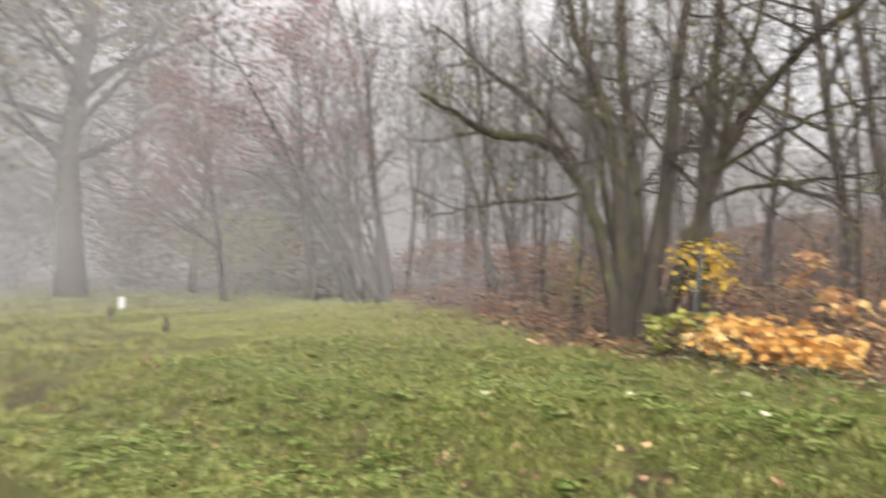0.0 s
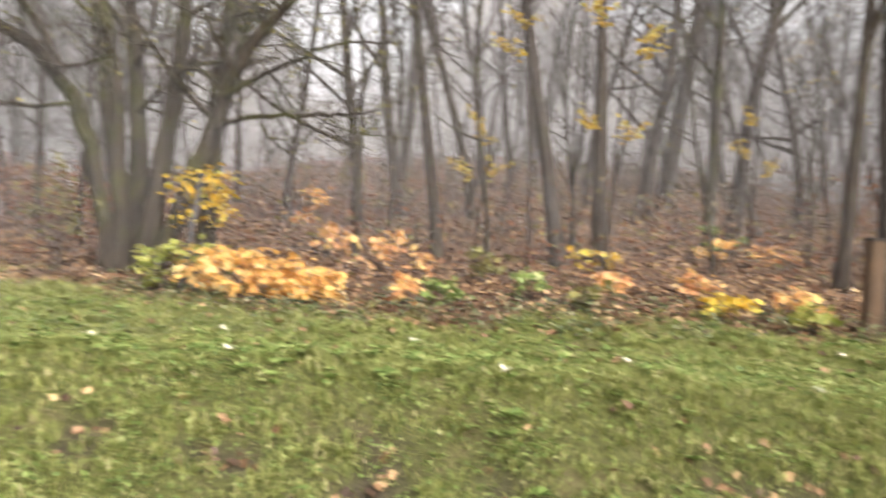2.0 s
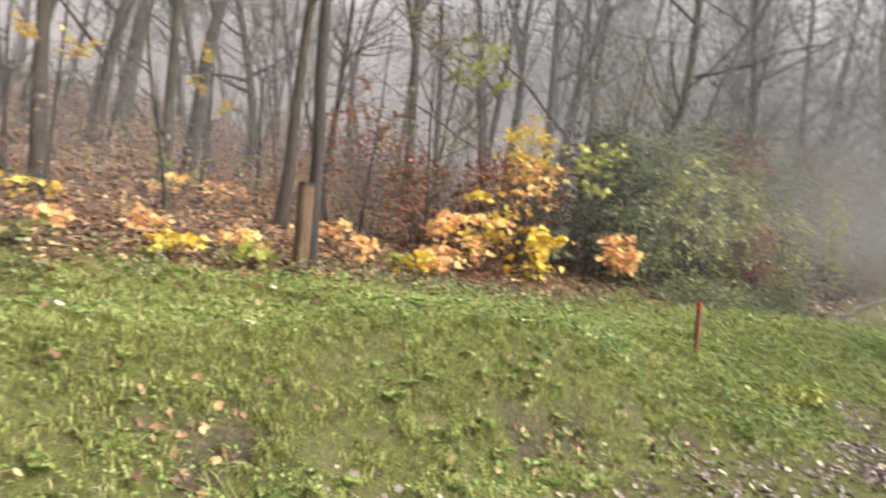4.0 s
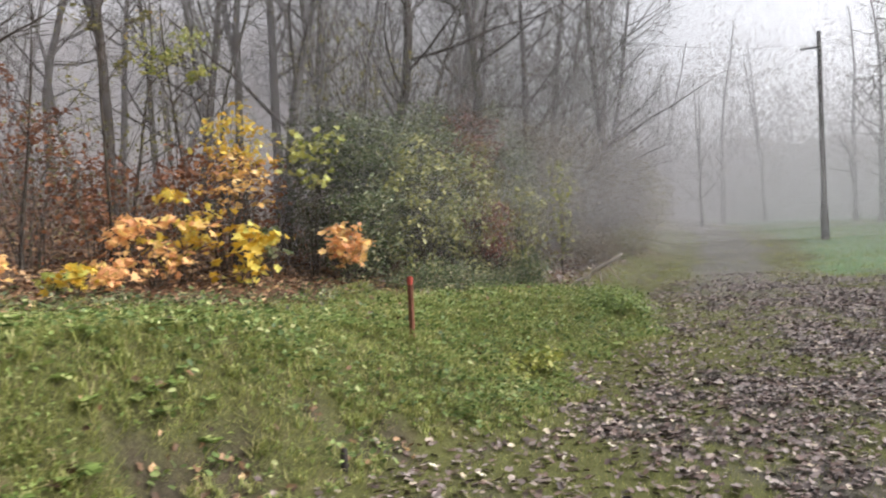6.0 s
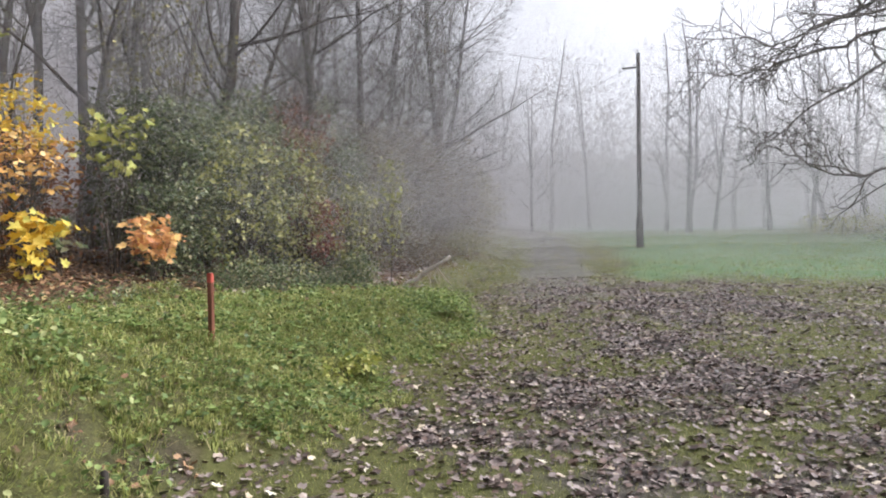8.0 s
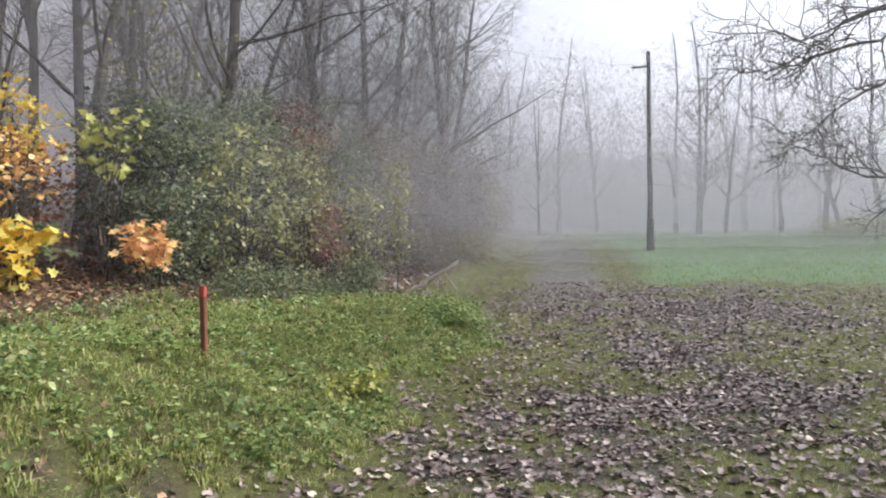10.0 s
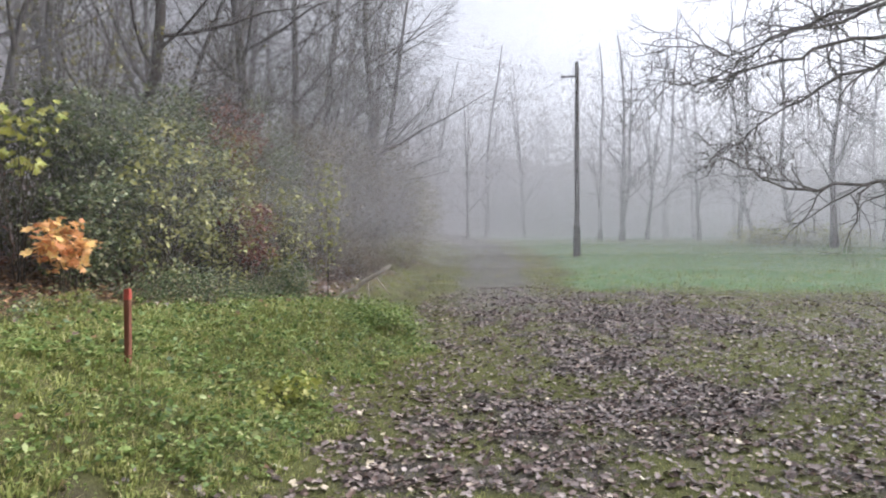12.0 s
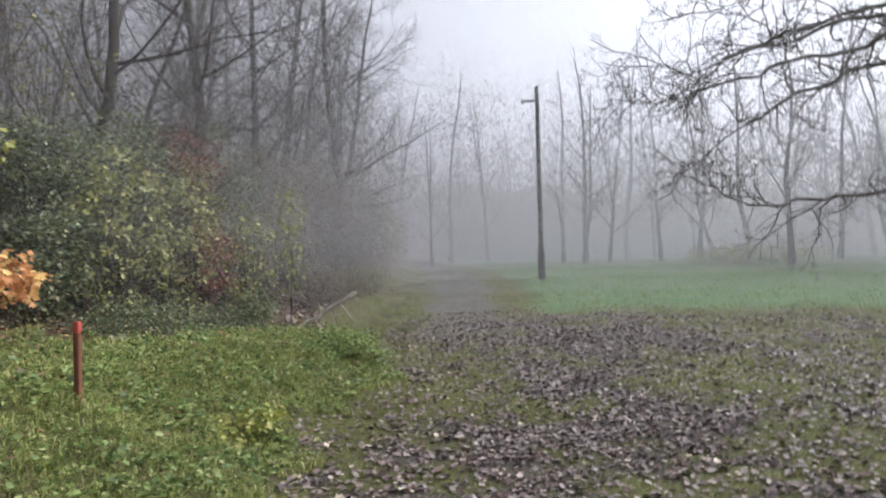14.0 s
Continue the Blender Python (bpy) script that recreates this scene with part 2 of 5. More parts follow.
class Tubes:
    """Collects tapered tubes along bent lines into one mesh."""

    def __init__(self):
        self.v, self.q, self.n = [], [], 0

    def add(self, pts, radii, sides, cap=True):
        pts = np.asarray(pts, float)
        tan = np.gradient(pts, axis=0)
        tan /= np.linalg.norm(tan, axis=1)[:, None] + 1e-9
        ref = np.array([0, 0, 1.0]) if abs(tan[0][2]) < 0.9 else np.array([1.0, 0, 0])
        a = np.cross(tan, ref)
        a /= np.linalg.norm(a, axis=1)[:, None] + 1e-9
        b = np.cross(tan, a)
        ang = np.arange(sides) * 2 * np.pi / sides
        r = np.asarray(radii, float)[:, None, None]
        ring = pts[:, None, :] + r * (np.cos(ang)[None, :, None] * a[:, None, :] + np.sin(ang)[None, :, None] * b[:, None, :])
        k = len(pts)
        i = np.arange(k - 1)[:, None] * sides + np.arange(sides)[None, :]
        j = np.arange(k - 1)[:, None] * sides + (np.arange(sides)[None, :] + 1) % sides
        q = np.stack([i, i + sides, j + sides, j], axis=-1).reshape(-1, 4) + self.n
        self.v.append(ring.reshape(-1, 3))
        self.q.append(q)
        self.n += k * sides
        if cap:
            self.v.append(pts[-1:] + tan[-1:] * radii[-1] * 0.5)
            last = self.n - sides
            e = last + np.arange(sides)
            self.q.append(np.stack([e, np.full(sides, self.n), np.full(sides, self.n), last + (np.arange(sides) + 1) % sides], axis=-1))
            self.n += 1

    def add_straight(self, a, b, r0, r1):
        """Many straight three-sided twigs at once, from a to b."""
        d = unit(b - a)
        u = unit(np.cross(d, np.array([.31, .59, .74])))
        w = np.cross(d, u)
        ang = np.arange(3) * 2 * np.pi / 3
        around = np.cos(ang)[None, :, None] * u[:, None, :] + np.sin(ang)[None, :, None] * w[:, None, :]
        v = np.concatenate([a[:, None, :] + around * r0, b[:, None, :] + around * r1], axis=1)
        i = np.arange(3)
        q = np.stack([i, i + 3, (i + 1) % 3 + 3, (i + 1) % 3], -1)
        self.v.append(v.reshape(-1, 3))
        self.q.append((np.arange(len(a)) * 6)[:, None, None].repeat(3, 1) + q[None] + self.n)
        self.q[-1] = self.q[-1].reshape(-1, 4)
        self.n += 6 * len(a)

    def mesh(self, name, mat):
        q = np.concatenate(self.q)
        tri = q[:, 1] == q[:, 2]
        faces = [q[~tri]]
        if tri.any():
            faces.append(q[tri][:, [0, 1, 3]])
        return np_mesh(name, np.concatenate(self.v), faces, [mat], True)


def part(name, data, parent, label=""):
    ob = new(name, data)
    ob.parent = parent
    if label:
        tagged(ob, label)
    return ob


LEAF_OVAL = np.array([(0, 0), (.3, .3), (.3, .72), (0, 1), (-.3, .72), (-.3, .3)])
LEAF_LOBED = np.array([(0, 0), (.2, .14), (.52, .18), (.3, .42), (.44, .74), (.16, .66), (0, 1), (-.16, .66), (-.44, .74), (-.3, .42), (-.52, .18), (-.2, .14)])
LEAF_STAR = np.array([(0, 0), (.45, .2), (.24, .45), (.38, .78), (0, 1), (-.38, .78), (-.24, .45), (-.45, .2)])
LEAF_SMALL = np.array([(0, 0), (.32, .5), (0, 1), (-.32, .5)])


def unit(v):
    return v / (np.linalg.norm(v, axis=-1, keepdims=True) + 1e-9)


def leaves_mesh(name, rng, pos, normal, size, shape, mat, fold=0.18, curl=0.15, along=None):
    """Leaves at pos, facing normal, folded along the midrib; turned at random or pointing along."""
    n, k = len(pos), len(shape)
    normal = unit(normal)
    if along is None:
        along = rng.normal(size=(n, 3))
    v = unit(along - normal * np.sum(along * normal, axis=1, keepdims=True))
    u = np.cross(v, normal)
    s = np.broadcast_to(np.asarray(size, float), (n,))[:, None, None]
    px, py = shape[:, 0], shape[:, 1]
    f = rng.normal(fold, 0.12, n)[:, None]
    c = rng.normal(curl, 0.2, n)[:, None]
    h = f * np.abs(px)[None, :] * 1.3 - c * (py[None, :] - .5) ** 2
    out = pos[:, None, :] + s * (px[None, :, None] * u[:, None, :] + (py[None, :, None] - .5) * v[:, None, :] + h[:, :, None] * normal[:, None, :])
    half = k // 2
    right = np.arange(0, half + 1)
    left = np.concatenate([[0], np.arange(k - 1, half - 1, -1)])[::-1]
    off = (np.arange(n) * k)[:, None]
    if k == 4:
        return np_mesh(name, out.reshape(-1, 3), [np.concatenate([off + np.array([[0, 1, 2]]), off + np.array([[0, 2, 3]])])], [mat])
    return np_mesh(name, out.reshape(-1, 3), [np.concatenate([off + right[None, :], off + left[None, :]])], [mat])


def blades_mesh(name, rng, pos, length, width, mat, lean=0.5):
    """Bent grass blades."""
    n = len(pos)
    az = rng.uniform(0, 2 * np.pi, n)
    bend = np.abs(rng.normal(lean, 0.28, n))
    d = np.stack([np.cos(az), np.sin(az), np.zeros(n)], -1)
    s = np.stack([-np.sin(az), np.cos(az), np.zeros(n)], -1)
    L, w = np.broadcast_to(length, (n,))[:, None], np.broadcast_to(width, (n,))[:, None] / 2
    up = np.array([[0, 0, 1.0]])
    tip = pos + L * ((0.95 - 0.35 * bend[:, None]) * up + 0.75 * bend[:, None] * d)
    v = np.stack([pos - s * w, pos + s * w, tip], axis=1).reshape(-1, 3)
    o = (np.arange(n) * 3)[:, None]
    return np_mesh(name, v, [o + np.array([[0, 1, 2]])], [mat])


# ---------------------------------------------------------------- ground
def ramp(x, xs, ys):
    return np.interp(x, xs, ys)


def smooth(e0, e1, v):
    u = np.clip((v - e0) / (e1 - e0), 0, 1)
    return u * u * (3 - 2 * u)


NOISE_GRID = np.random.default_rng(77).random((64, 64))


def value_noise(x, y):
    i, j = np.floor(x).astype(int), np.floor(y).astype(int)
    u, v = x - i, y - j
    u, v = u * u * (3 - 2 * u), v * v * (3 - 2 * v)
    g = lambda a, b: NOISE_GRID[a % 64, b % 64]
    return (g(i, j) * (1 - u) + g(i + 1, j) * u) * (1 - v) + (g(i, j + 1) * (1 - u) + g(i + 1, j + 1) * u) * v


def blotch(x, y, size):
    """Uneven patches about size metres across, 0 to 1."""
    x, y = np.asarray(x, float) / size + 9.3, np.asarray(y, float) / size + 4.7
    return (value_noise(x, y) + .5 * value_noise(2.1 * x + 17, 2.1 * y + 5) + .25 * value_noise(4.3 * x + 3, 4.3 * y + 29)) / 1.75


def toe(x):
    """Where the foot of the grass bank runs, y over x."""
    return ramp(x, [-30, -8, 0, 5, 9.5, 11.5, 14, 17, 18.5, 21, 30, 60], [4.6, 4.7, 4.85, 4.05, 3.3, 3.7, 3.8, 3.5, 4.3, 5.2, 5.6, 11])


def ground_z(x, y):
    """Height of the ground: the track, the bank beside it and the wooded slope behind."""
    x, y = np.asarray(x, float), np.asarray(y, float)
    track = ramp(x, [-200, -30, 0, 4, 9.5, 13.4, 18, 26, 35, 45, 60, 300], [2, .6, .0, -.3, -.58, -.56, -.36, .12, .92, 1.6, 2.2, 6])
    top = ramp(x, [-200, -30, -8, 0, 5.6, 9.6, 13, 17, 19, 24, 35, 45, 60, 300], [2.2, .9, .7, .73, .8, .4, .4, .22, .02, .35, 1.1, 1.75, 2.4, 6])
    t = toe(x)
    rise = smooth(t - .25, t + 1.35 + .65 * smooth(6.5, 9, x), y)
    z = track + (top - track) * rise
    slope = ramp(x, [-60, -10, 0, 8, 20, 40], [.07, .10, .13, .14, .16, .12])
    z = z + slope * np.clip(y - 6.6, 0, 60) * smooth(5.5, 8.5, y)
    z = z + .06 * np.clip(y - 13, 0, 30) * smooth(-14, -4, x) * smooth(24, 14, x)
    z = z + .035 * np.sin(1.9 * x + .6 * y) * np.sin(1.4 * y - .5 * x + 1) + .02 * np.sin(4.3 * x + 1.1) * np.sin(3.7 * y + .4)
    z = z + .028 * np.sin(3.1 * x + 1.7 * y) * np.sin(2.6 * y - 2.2 * x + 2) * smooth(3.4, 4.4, y) * smooth(9, 7.5, y)
    z = z + .05 * np.sin(.7 * x - .4) * np.sin(.9 * y) * smooth(3, 5, y)
    z = z - .1 * bare_weight(x, y)
    z = z + .09 * (blotch(x, y, .55) - .5) * smooth(3.2, 4.2, y) * smooth(9, 7.8, y)
    return z


def litter_edge(x):
    """Where the grass gives way to the leaf litter of the wood."""
    return ramp(x, [-60, -16, -10, -6, -4.2, -3, -1.5, 2, 6, 12, 16, 19, 24, 32, 60], [19, 17, 14.6, 11.6, 10.1, 9.1, 8.6, 8.0, 7.9, 7.6, 7.3, 6.4, 7.0, 7.6, 13])


def track_y(x):
    return ramp(x, [-30, 0, 10, 20, 26, 32, 40, 50, 80], [0, .2, .6, 2.6, 3.6, 4.3, 6.0, 9.5, 22])


def wobble(x, y):
    return np.sin(1.3 * x + .7) * .25 + np.sin(2.9 * x - 1.7 * y) * .16 + np.sin(5.1 * x + 2.3 * y + 1) * .1


def litter_weight(x, y):
    return smooth(-.7, .6, y - litter_edge(x) + wobble(x, y) + 1.6 * (blotch(x, y, .6) - .5))


def track_weight(x, y):
    reach = smooth(27, 22, x + .5 * y * 0 + wobble(y, x) * 2) * smooth(-3.5, .5, x)
    return smooth(.25, -.35, y - toe(x) + .3 * smooth(7, 3, x) + wobble(x, y)) * reach * smooth(-9, -6, y)


def gravel_weight(x, y):
    return smooth(1.5, .7, np.abs(y - track_y(x)) + wobble(x, y) * .6) * smooth(18, 23, x) * .75


def field_weight(x, y):
    """The sown field beyond the muddy ground, on the far side of the track."""
    return smooth(24.5, 27, x + wobble(y, x)) * smooth(-2.0, -3.0, y - track_y(x) + wobble(x, y))


def green_weight(x, y):
    """Mossy grass that breaks through the fallen leaves on the track."""
    side = smooth(2.8, .4, toe(x) - y) + .6 * smooth(-.6, -3.0, y)
    return smooth(.41, .6, .55 * blotch(x, y, 1.3) + .45 * blotch(x + 7, y, .4) + .2 * side)


def bare_weight(x, y):
    """Torn, overhanging soil on the face of the bank."""
    return smooth(.5, .15, np.abs(y - toe(x) - .3)) * smooth(.54 - .05 * smooth(4, 6, x) * smooth(10, 8, x), .68, blotch(x + 11, y, .34)) * .85


def make_ground():
    xs = np.unique(np.concatenate([np.linspace(-400, -60, 12), np.linspace(-60, -16, 45), np.arange(-16, 32, .26), np.linspace(32, 62, 60), np.linspace(62, 500, 14)]))
    ys = np.unique(np.concatenate([np.linspace(-400, -40, 12), np.linspace(-40, -7, 34), np.arange(-7, 14, .19), np.linspace(14, 40, 60), np.linspace(40, 400, 14)]))
    X, Y = np.meshgrid(xs, ys, indexing="ij")
    v = np.stack([X, Y, ground_z(X, Y)], -1).reshape(-1, 3)
    ny = len(ys)
    i = (np.arange(len(xs) - 1)[:, None] * ny + np.arange(ny - 1)[None, :]).ravel()
    me = np_mesh("ground", v, [np.stack([i, i + ny, i + ny + 1, i + 1], -1)], [GROUND], True)
    for key, fn in (("litter", litter_weight), ("track", track_weight), ("gravel", gravel_weight), ("field", field_weight), ("bare", bare_weight), ("green", green_weight)):
        me.attributes.new(key, "FLOAT", "POINT").data.foreach_set("value", fn(v[:, 0], v[:, 1]).astype(np.float32))
    return tagged(new("ground", me), "grassy bank, leafy dirt track and wooded slope", "ground", kind="structure")


make_ground()


def on_ground(x, y, lift=0.0):
    x, y = np.asarray(x, float), np.asarray(y, float)
    return np.stack([x, y, ground_z(x, y) + lift], -1)


def ground_normal(x, y):
    e = .05
    return unit(np.stack([-(ground_z(x + e, y) - ground_z(x - e, y)) / (2 * e), -(ground_z(x, y + e) - ground_z(x, y - e)) / (2 * e), np.ones_like(x)], -1))


# ---------------------------------------------------------------- trees
def bent(rng, start, way, length, steps, wander, lift):
    """A wandering line that bends upwards by lift."""
    pts, d, p = [np.array(start, float)], unit(np.array(way, float)), np.array(start, float)
    for _ in range(steps):
        d = unit(d + rng.normal(0, wander, 3) + np.array([0, 0, lift]))
        p = p + d * length / steps
        pts.append(p.copy())
    return np.array(pts)


def along_line(pts, f):
    s = f * (len(pts) - 1)
    i = min(int(s), len(pts) - 2)
    return pts[i] + (pts[i + 1] - pts[i]) * (s - i), unit(pts[i + 1] - pts[i])


def sideways(rng, d, spread):
    r = rng.normal(size=3)
    r = unit(r - d * np.dot(r, d))
    return unit(d * (1 - spread) + r * spread)


def twigs_on(rng, tubes, pts, r, count, length, order, first=.25, spread=.72, lift=.05, tips=None, droop=0.0):
    """Side twigs along a line, and twigs on those, order deep."""
    for k in range(count):
        f = first + (1 - first) * (k + rng.random()) / count
        p, d = along_line(pts, min(f, .99))
        ln = length * (1.15 - .7 * f) * rng.uniform(.6, 1.2)
        w = sideways(rng, d, spread * rng.uniform(.75, 1.15))
        steps = 4 if order > 1 else 3
        line = bent(rng, p, w, ln, steps, .16, lift - droop)
        rr = max(r * (1 - .75 * f) * .55, .0045)
        tubes.add(line, np.linspace(rr, max(rr * .4, .003), len(line)), 4 if order > 1 else 3, False)
        if tips is not None:
            tips.append(line[-1])
            tips.append(line[len(line) // 2])
        if order > 1:
            twigs_on(rng, tubes, line, rr, max(3, int(count * .42)), ln * .5, order - 1, .2, spread, lift, tips, droop)


def leaves_at_tips(name, rng, tips, share, size, mat, shape=LEAF_OVAL, scatter=.08):
    tips = np.array(tips)
    pick = tips[rng.random(len(tips)) < share]
    if len(pick) == 0:
        pick = tips[:1]
    pos = pick + rng.normal(0, scatter, pick.shape)
    nor = rng.normal(size=pos.shape) * .7 + np.array([0, 0, .7])
    return leaves_mesh(name, rng, pos, nor, rng.uniform(.7, 1.3, len(pos)) * size, shape, mat)


def wood_tree(seed, height, radius, limbs, bark, leafy=0.0, leaf_mat=None, first=.3, detail=2, fork=False, limb_len=.26, leaf_size=.07, twigs=8):
    """A slender woodland tree with a bare crown, at the origin."""
    rng = np.random.default_rng(seed)
    root = new("tree")
    trunk, crown, tips = Tubes(), Tubes(), []
    line = bent(rng, (0, 0, -.25), (0, 0, 1), height, 11, .062, .06)
    flare = np.array([1.4, 1.08] + [1.0] * 10)
    rad = radius * flare * np.linspace(1, .22, 12)
    trunk.add(line, rad, 9)
    lines = [(line, radius)]
    if fork:
        p, d = along_line(line, .3)
        f = bent(rng, p, sideways(rng, d, .22), height * .62, 8, .06, .08)
        trunk.add(f, np.linspace(radius * .7, radius * .15, 9), 7)
        lines.append((f, radius * .7))
    for ln, r in lines:
        for k in range(limbs if ln is line else limbs // 2):
            f = first + (.97 - first) * (k + rng.random()) / (limbs if ln is line else limbs // 2)
            p, d = along_line(ln, min(f, .98))
            w = sideways(rng, d, rng.uniform(.38, .68))
            L = height * limb_len * (1.25 - .8 * f) * rng.uniform(.7, 1.3)
            limb = bent(rng, p, w, L, 6 if detail > 1 else 4, .1, .09)
            rr = max(r * (1.1 - f) * .5, .014)
            trunk.add(limb, np.linspace(rr, .006, len(limb)), 5 if detail > 1 else 4, False)
            twigs_on(rng, crown, limb, rr, twigs, L * .5, detail, .2, .6, .05, tips)
    part("trunk", trunk.mesh("trunk", bark), root)
    tagged(part("crown", crown.mesh("crown", TWIG), root), kind="stuff")
    if leafy:
        tagged(part("leaves", leaves_at_tips("leaves", rng, tips, leafy, leaf_size, leaf_mat), root), kind="stuff")
    return root


def dense_tree(seed, height, radius, limbs, bark, leafy=0.0, leaf_mat=None, leaf_size=.08, first=.16, limb_len=.3, twigs=9, shoots=6, scatter_by=.1):
    """A bushy tree of the wood's edge: many rising limbs that end in a haze of fine twigs."""
    rng = np.random.default_rng(seed)
    root = new("tree")
    trunk, crown, tips = Tubes(), Tubes(), []
    line = bent(rng, (0, 0, -.25), (0, 0, 1), height, 11, .06, .06)
    trunk.add(line, radius * np.array([1.4, 1.08] + [1.0] * 10) * np.linspace(1, .18, 12), 8)
    for k in range(limbs):
        f = first + (.98 - first) * (k + rng.random()) / limbs
        p, d = along_line(line, min(f, .985))
        L = height * limb_len * (1.2 - .85 * f) * rng.uniform(.7, 1.3)
        limb = bent(rng, p, sideways(rng, d, rng.uniform(.45, .75)), L, 5, .11, .06)
        rr = max(radius * (1.1 - f) * .45, .012)
        trunk.add(limb, np.linspace(rr, .006, 6), 4, False)
        a, b = [], []
        for j in range(twigs):
            g = .18 + .8 * (j + rng.random()) / twigs
            s, e = along_line(limb, min(g, .98))
            tw = bent(rng, s, sideways(rng, e, rng.uniform(.4, .7)), L * .42 * (1.2 - .6 * g) * rng.uniform(.6, 1.2), 3, .14, .04)
            crown.add(tw, [.009, .007, .006, .004], 3, False)
            for _ in range(shoots):
                q, h = along_line(tw, rng.uniform(.15, .99))
                a.append(q)
                b.append(q + sideways(rng, h, rng.uniform(.35, .75)) * L * .2 * rng.uniform(.5, 1.3))
        crown.add_straight(np.array(a), np.array(b), .0055, .003)
        tips += b
    part("trunk", trunk.mesh("trunk", bark), root)
    tagged(part("crown", crown.mesh("crown", TWIG), root), kind="stuff")
    if leafy:
        many = np.repeat(np.array(tips), max(1, int(np.ceil(leafy))), axis=0)
        tagged(part("leaves", leaves_at_tips("leaves", rng, many, min(leafy, 1), leaf_size, leaf_mat, LEAF_SMALL, scatter_by), root), kind="stuff")
    return root


def stand(x, y, lx=0.0, ly=0.0, turn=0.0, size=1.0, sink=0.0):
    """The pose of a tree rooted at (x, y) whose stem leans by (lx, ly) a metre."""
    lean_q = Vector((0, 0, 1)).rotation_difference(Vector((lx, ly, 1)))
    z = float(ground_z(x, y)) - sink
    return Matrix.Translation((x, y, z)) @ lean_q.to_matrix().to_4x4() @ Matrix.Rotation(turn, 4, "Z") @ Matrix.Scale(size, 4)


def plant_all():
    """The wood: near trunks where they stand, the rest of the wood behind."""
    rng = np.random.default_rng(11)
    kinds = [
        (wood_tree(1, 13, .165, 15, BARK, .10, YELLOW_LEAF, .3), .165),
        (wood_tree(2, 14, .15, 14, BARK, .06, YELLOW_LEAF, .34, fork=True), .15),
        (wood_tree(3, 12, .135, 15, BARK_MOSSY, .05, OLIVE_LEAF, .28), .135),
        (wood_tree(4, 15, .22, 16, BARK_GREY, .03, DULL_LEAF, .38), .22),
        (wood_tree(5, 12.5, .12, 14, BARK, .05, OLIVE_LEAF, .3, fork=True), .12),
    ]
    thin = [(wood_tree(6, 6, .045, 12, BARK, .16, YELLOW_LEAF, .25, 1), .045), (wood_tree(7, 7, .05, 13, BARK_MOSSY, .1, OLIVE_LEAF, .2, 1), .05)]
    mid = [(wood_tree(12, 13, .13, 17, BARK, .08, OLIVE_LEAF, .26, 1, twigs=8), .13), (wood_tree(13, 12, .11, 17, BARK_GREY, .08, YELLOW_LEAF, .22, 1, fork=True, twigs=9), .11),
           (wood_tree(14, 14, .15, 18, BARK, .06, DULL_LEAF, .28, 1, twigs=8), .15)]
    far = [(wood_tree(8, 14, .16, 17, BARK_GREY, .3, DULL_LEAF, .14, 1, limb_len=.24, twigs=7), .2), (wood_tree(9, 13, .13, 14, BARK_GREY, .25, OLIVE_LEAF, .12, 1, fork=True, limb_len=.25, twigs=7), .17),
           (wood_tree(10, 15, .17, 18, BARK, .3, DULL_LEAF, .15, 1, limb_len=.22, twigs=7), .22)]
    dense = [(dense_tree(15, 14, .17, 24, BARK_GREY, .35, DULL_LEAF, .09), .17), (dense_tree(16, 13, .14, 24, BARK, .3, OLIVE_LEAF, .08, .12), .14), (dense_tree(17, 15, .2, 26, BARK_GREY, .25, DULL_LEAF, .08, .2), .2)]
    leafy = [(dense_tree(18, 16, .42, 30, BARK_GREY, 6, DULL_LEAF, .26, .2, .36, 8, 5, .5), .42), (dense_tree(19, 14, .3, 26, BARK_GREY, 4, OLIVE_LEAF, .22, .12, .36, 8, 5, .4), .3)]
    red = [(dense_tree(20, 9, .12, 22, BARK_GREY, 3, RED_LEAF, .13, .22, .42, 9, 6, .2), .12)]
    used = set()

    def put(kind, x, y, lx, ly, r, label, group, size=None, girth=1.0):
        tree, r0 = kind
        size = size or min(max(r / r0, .62), 1.55)
        m = stand(x, y, lx, ly, rng.uniform(0, 6.28), size) @ Matrix.Diagonal((girth, girth, 1, 1))
        if tree.name in used:
            ob = copy_thing(tree, Matrix.Identity(4))
        else:
            used.add(tree.name)
            ob = tree
        ob.matrix_basis = m
        tagged(ob, label, "tree", group)

    near = [
        (-12.39, 17.35, -.107, -.08, .15), (-11.92, 17.56, .05, -.03, .085), (-8.56, 16.78, -.158, -.085, .115), (-7.57, 16.08, -.207, -.10, .11), (-8.19, 18.54, -.05, -.02, .095),
        (1.08, 12.79, -.13, .01, .135), (2.11, 17.81, -.15, .02, .15), (.38, 25.7, -.07, 0, .24), (3.16, 12.59, -.15, .03, .165), (3.93, 12.85, -.02, .01, .15),
        (4.45, 22.21, -.07, .01, .17), (9.81, 25.61, .05, -.01, .33), (6.9, 15.27, .14, -.06, .15), (7.75, 20.39, .06, -.02, .28), (7.42, 11.54, .03, 0, .13),
        (8.9, 12.6, .08, 0, .09), (-8.67, 16.59, -.142, -.07, .11), (-8.12, 18.26, -.02, 0, .11), (-13.83, 22.3, -.09, -.05, .14), (17.6, 15.2, .05, 0, .17), (18.4, 14.6, .08, -.05, .2),
        (19.0, 13.7, .06, -.02, .16), (20.9, 14.4, .14, -.04, .17), (21.2, 12.6, .1, -.08, .14), (23.8, 12.2, .12, -.1, .16), (15.6, 14.6, .02, 0, .15), (14.0, 15.8, -.02, .02, .17),
    ]
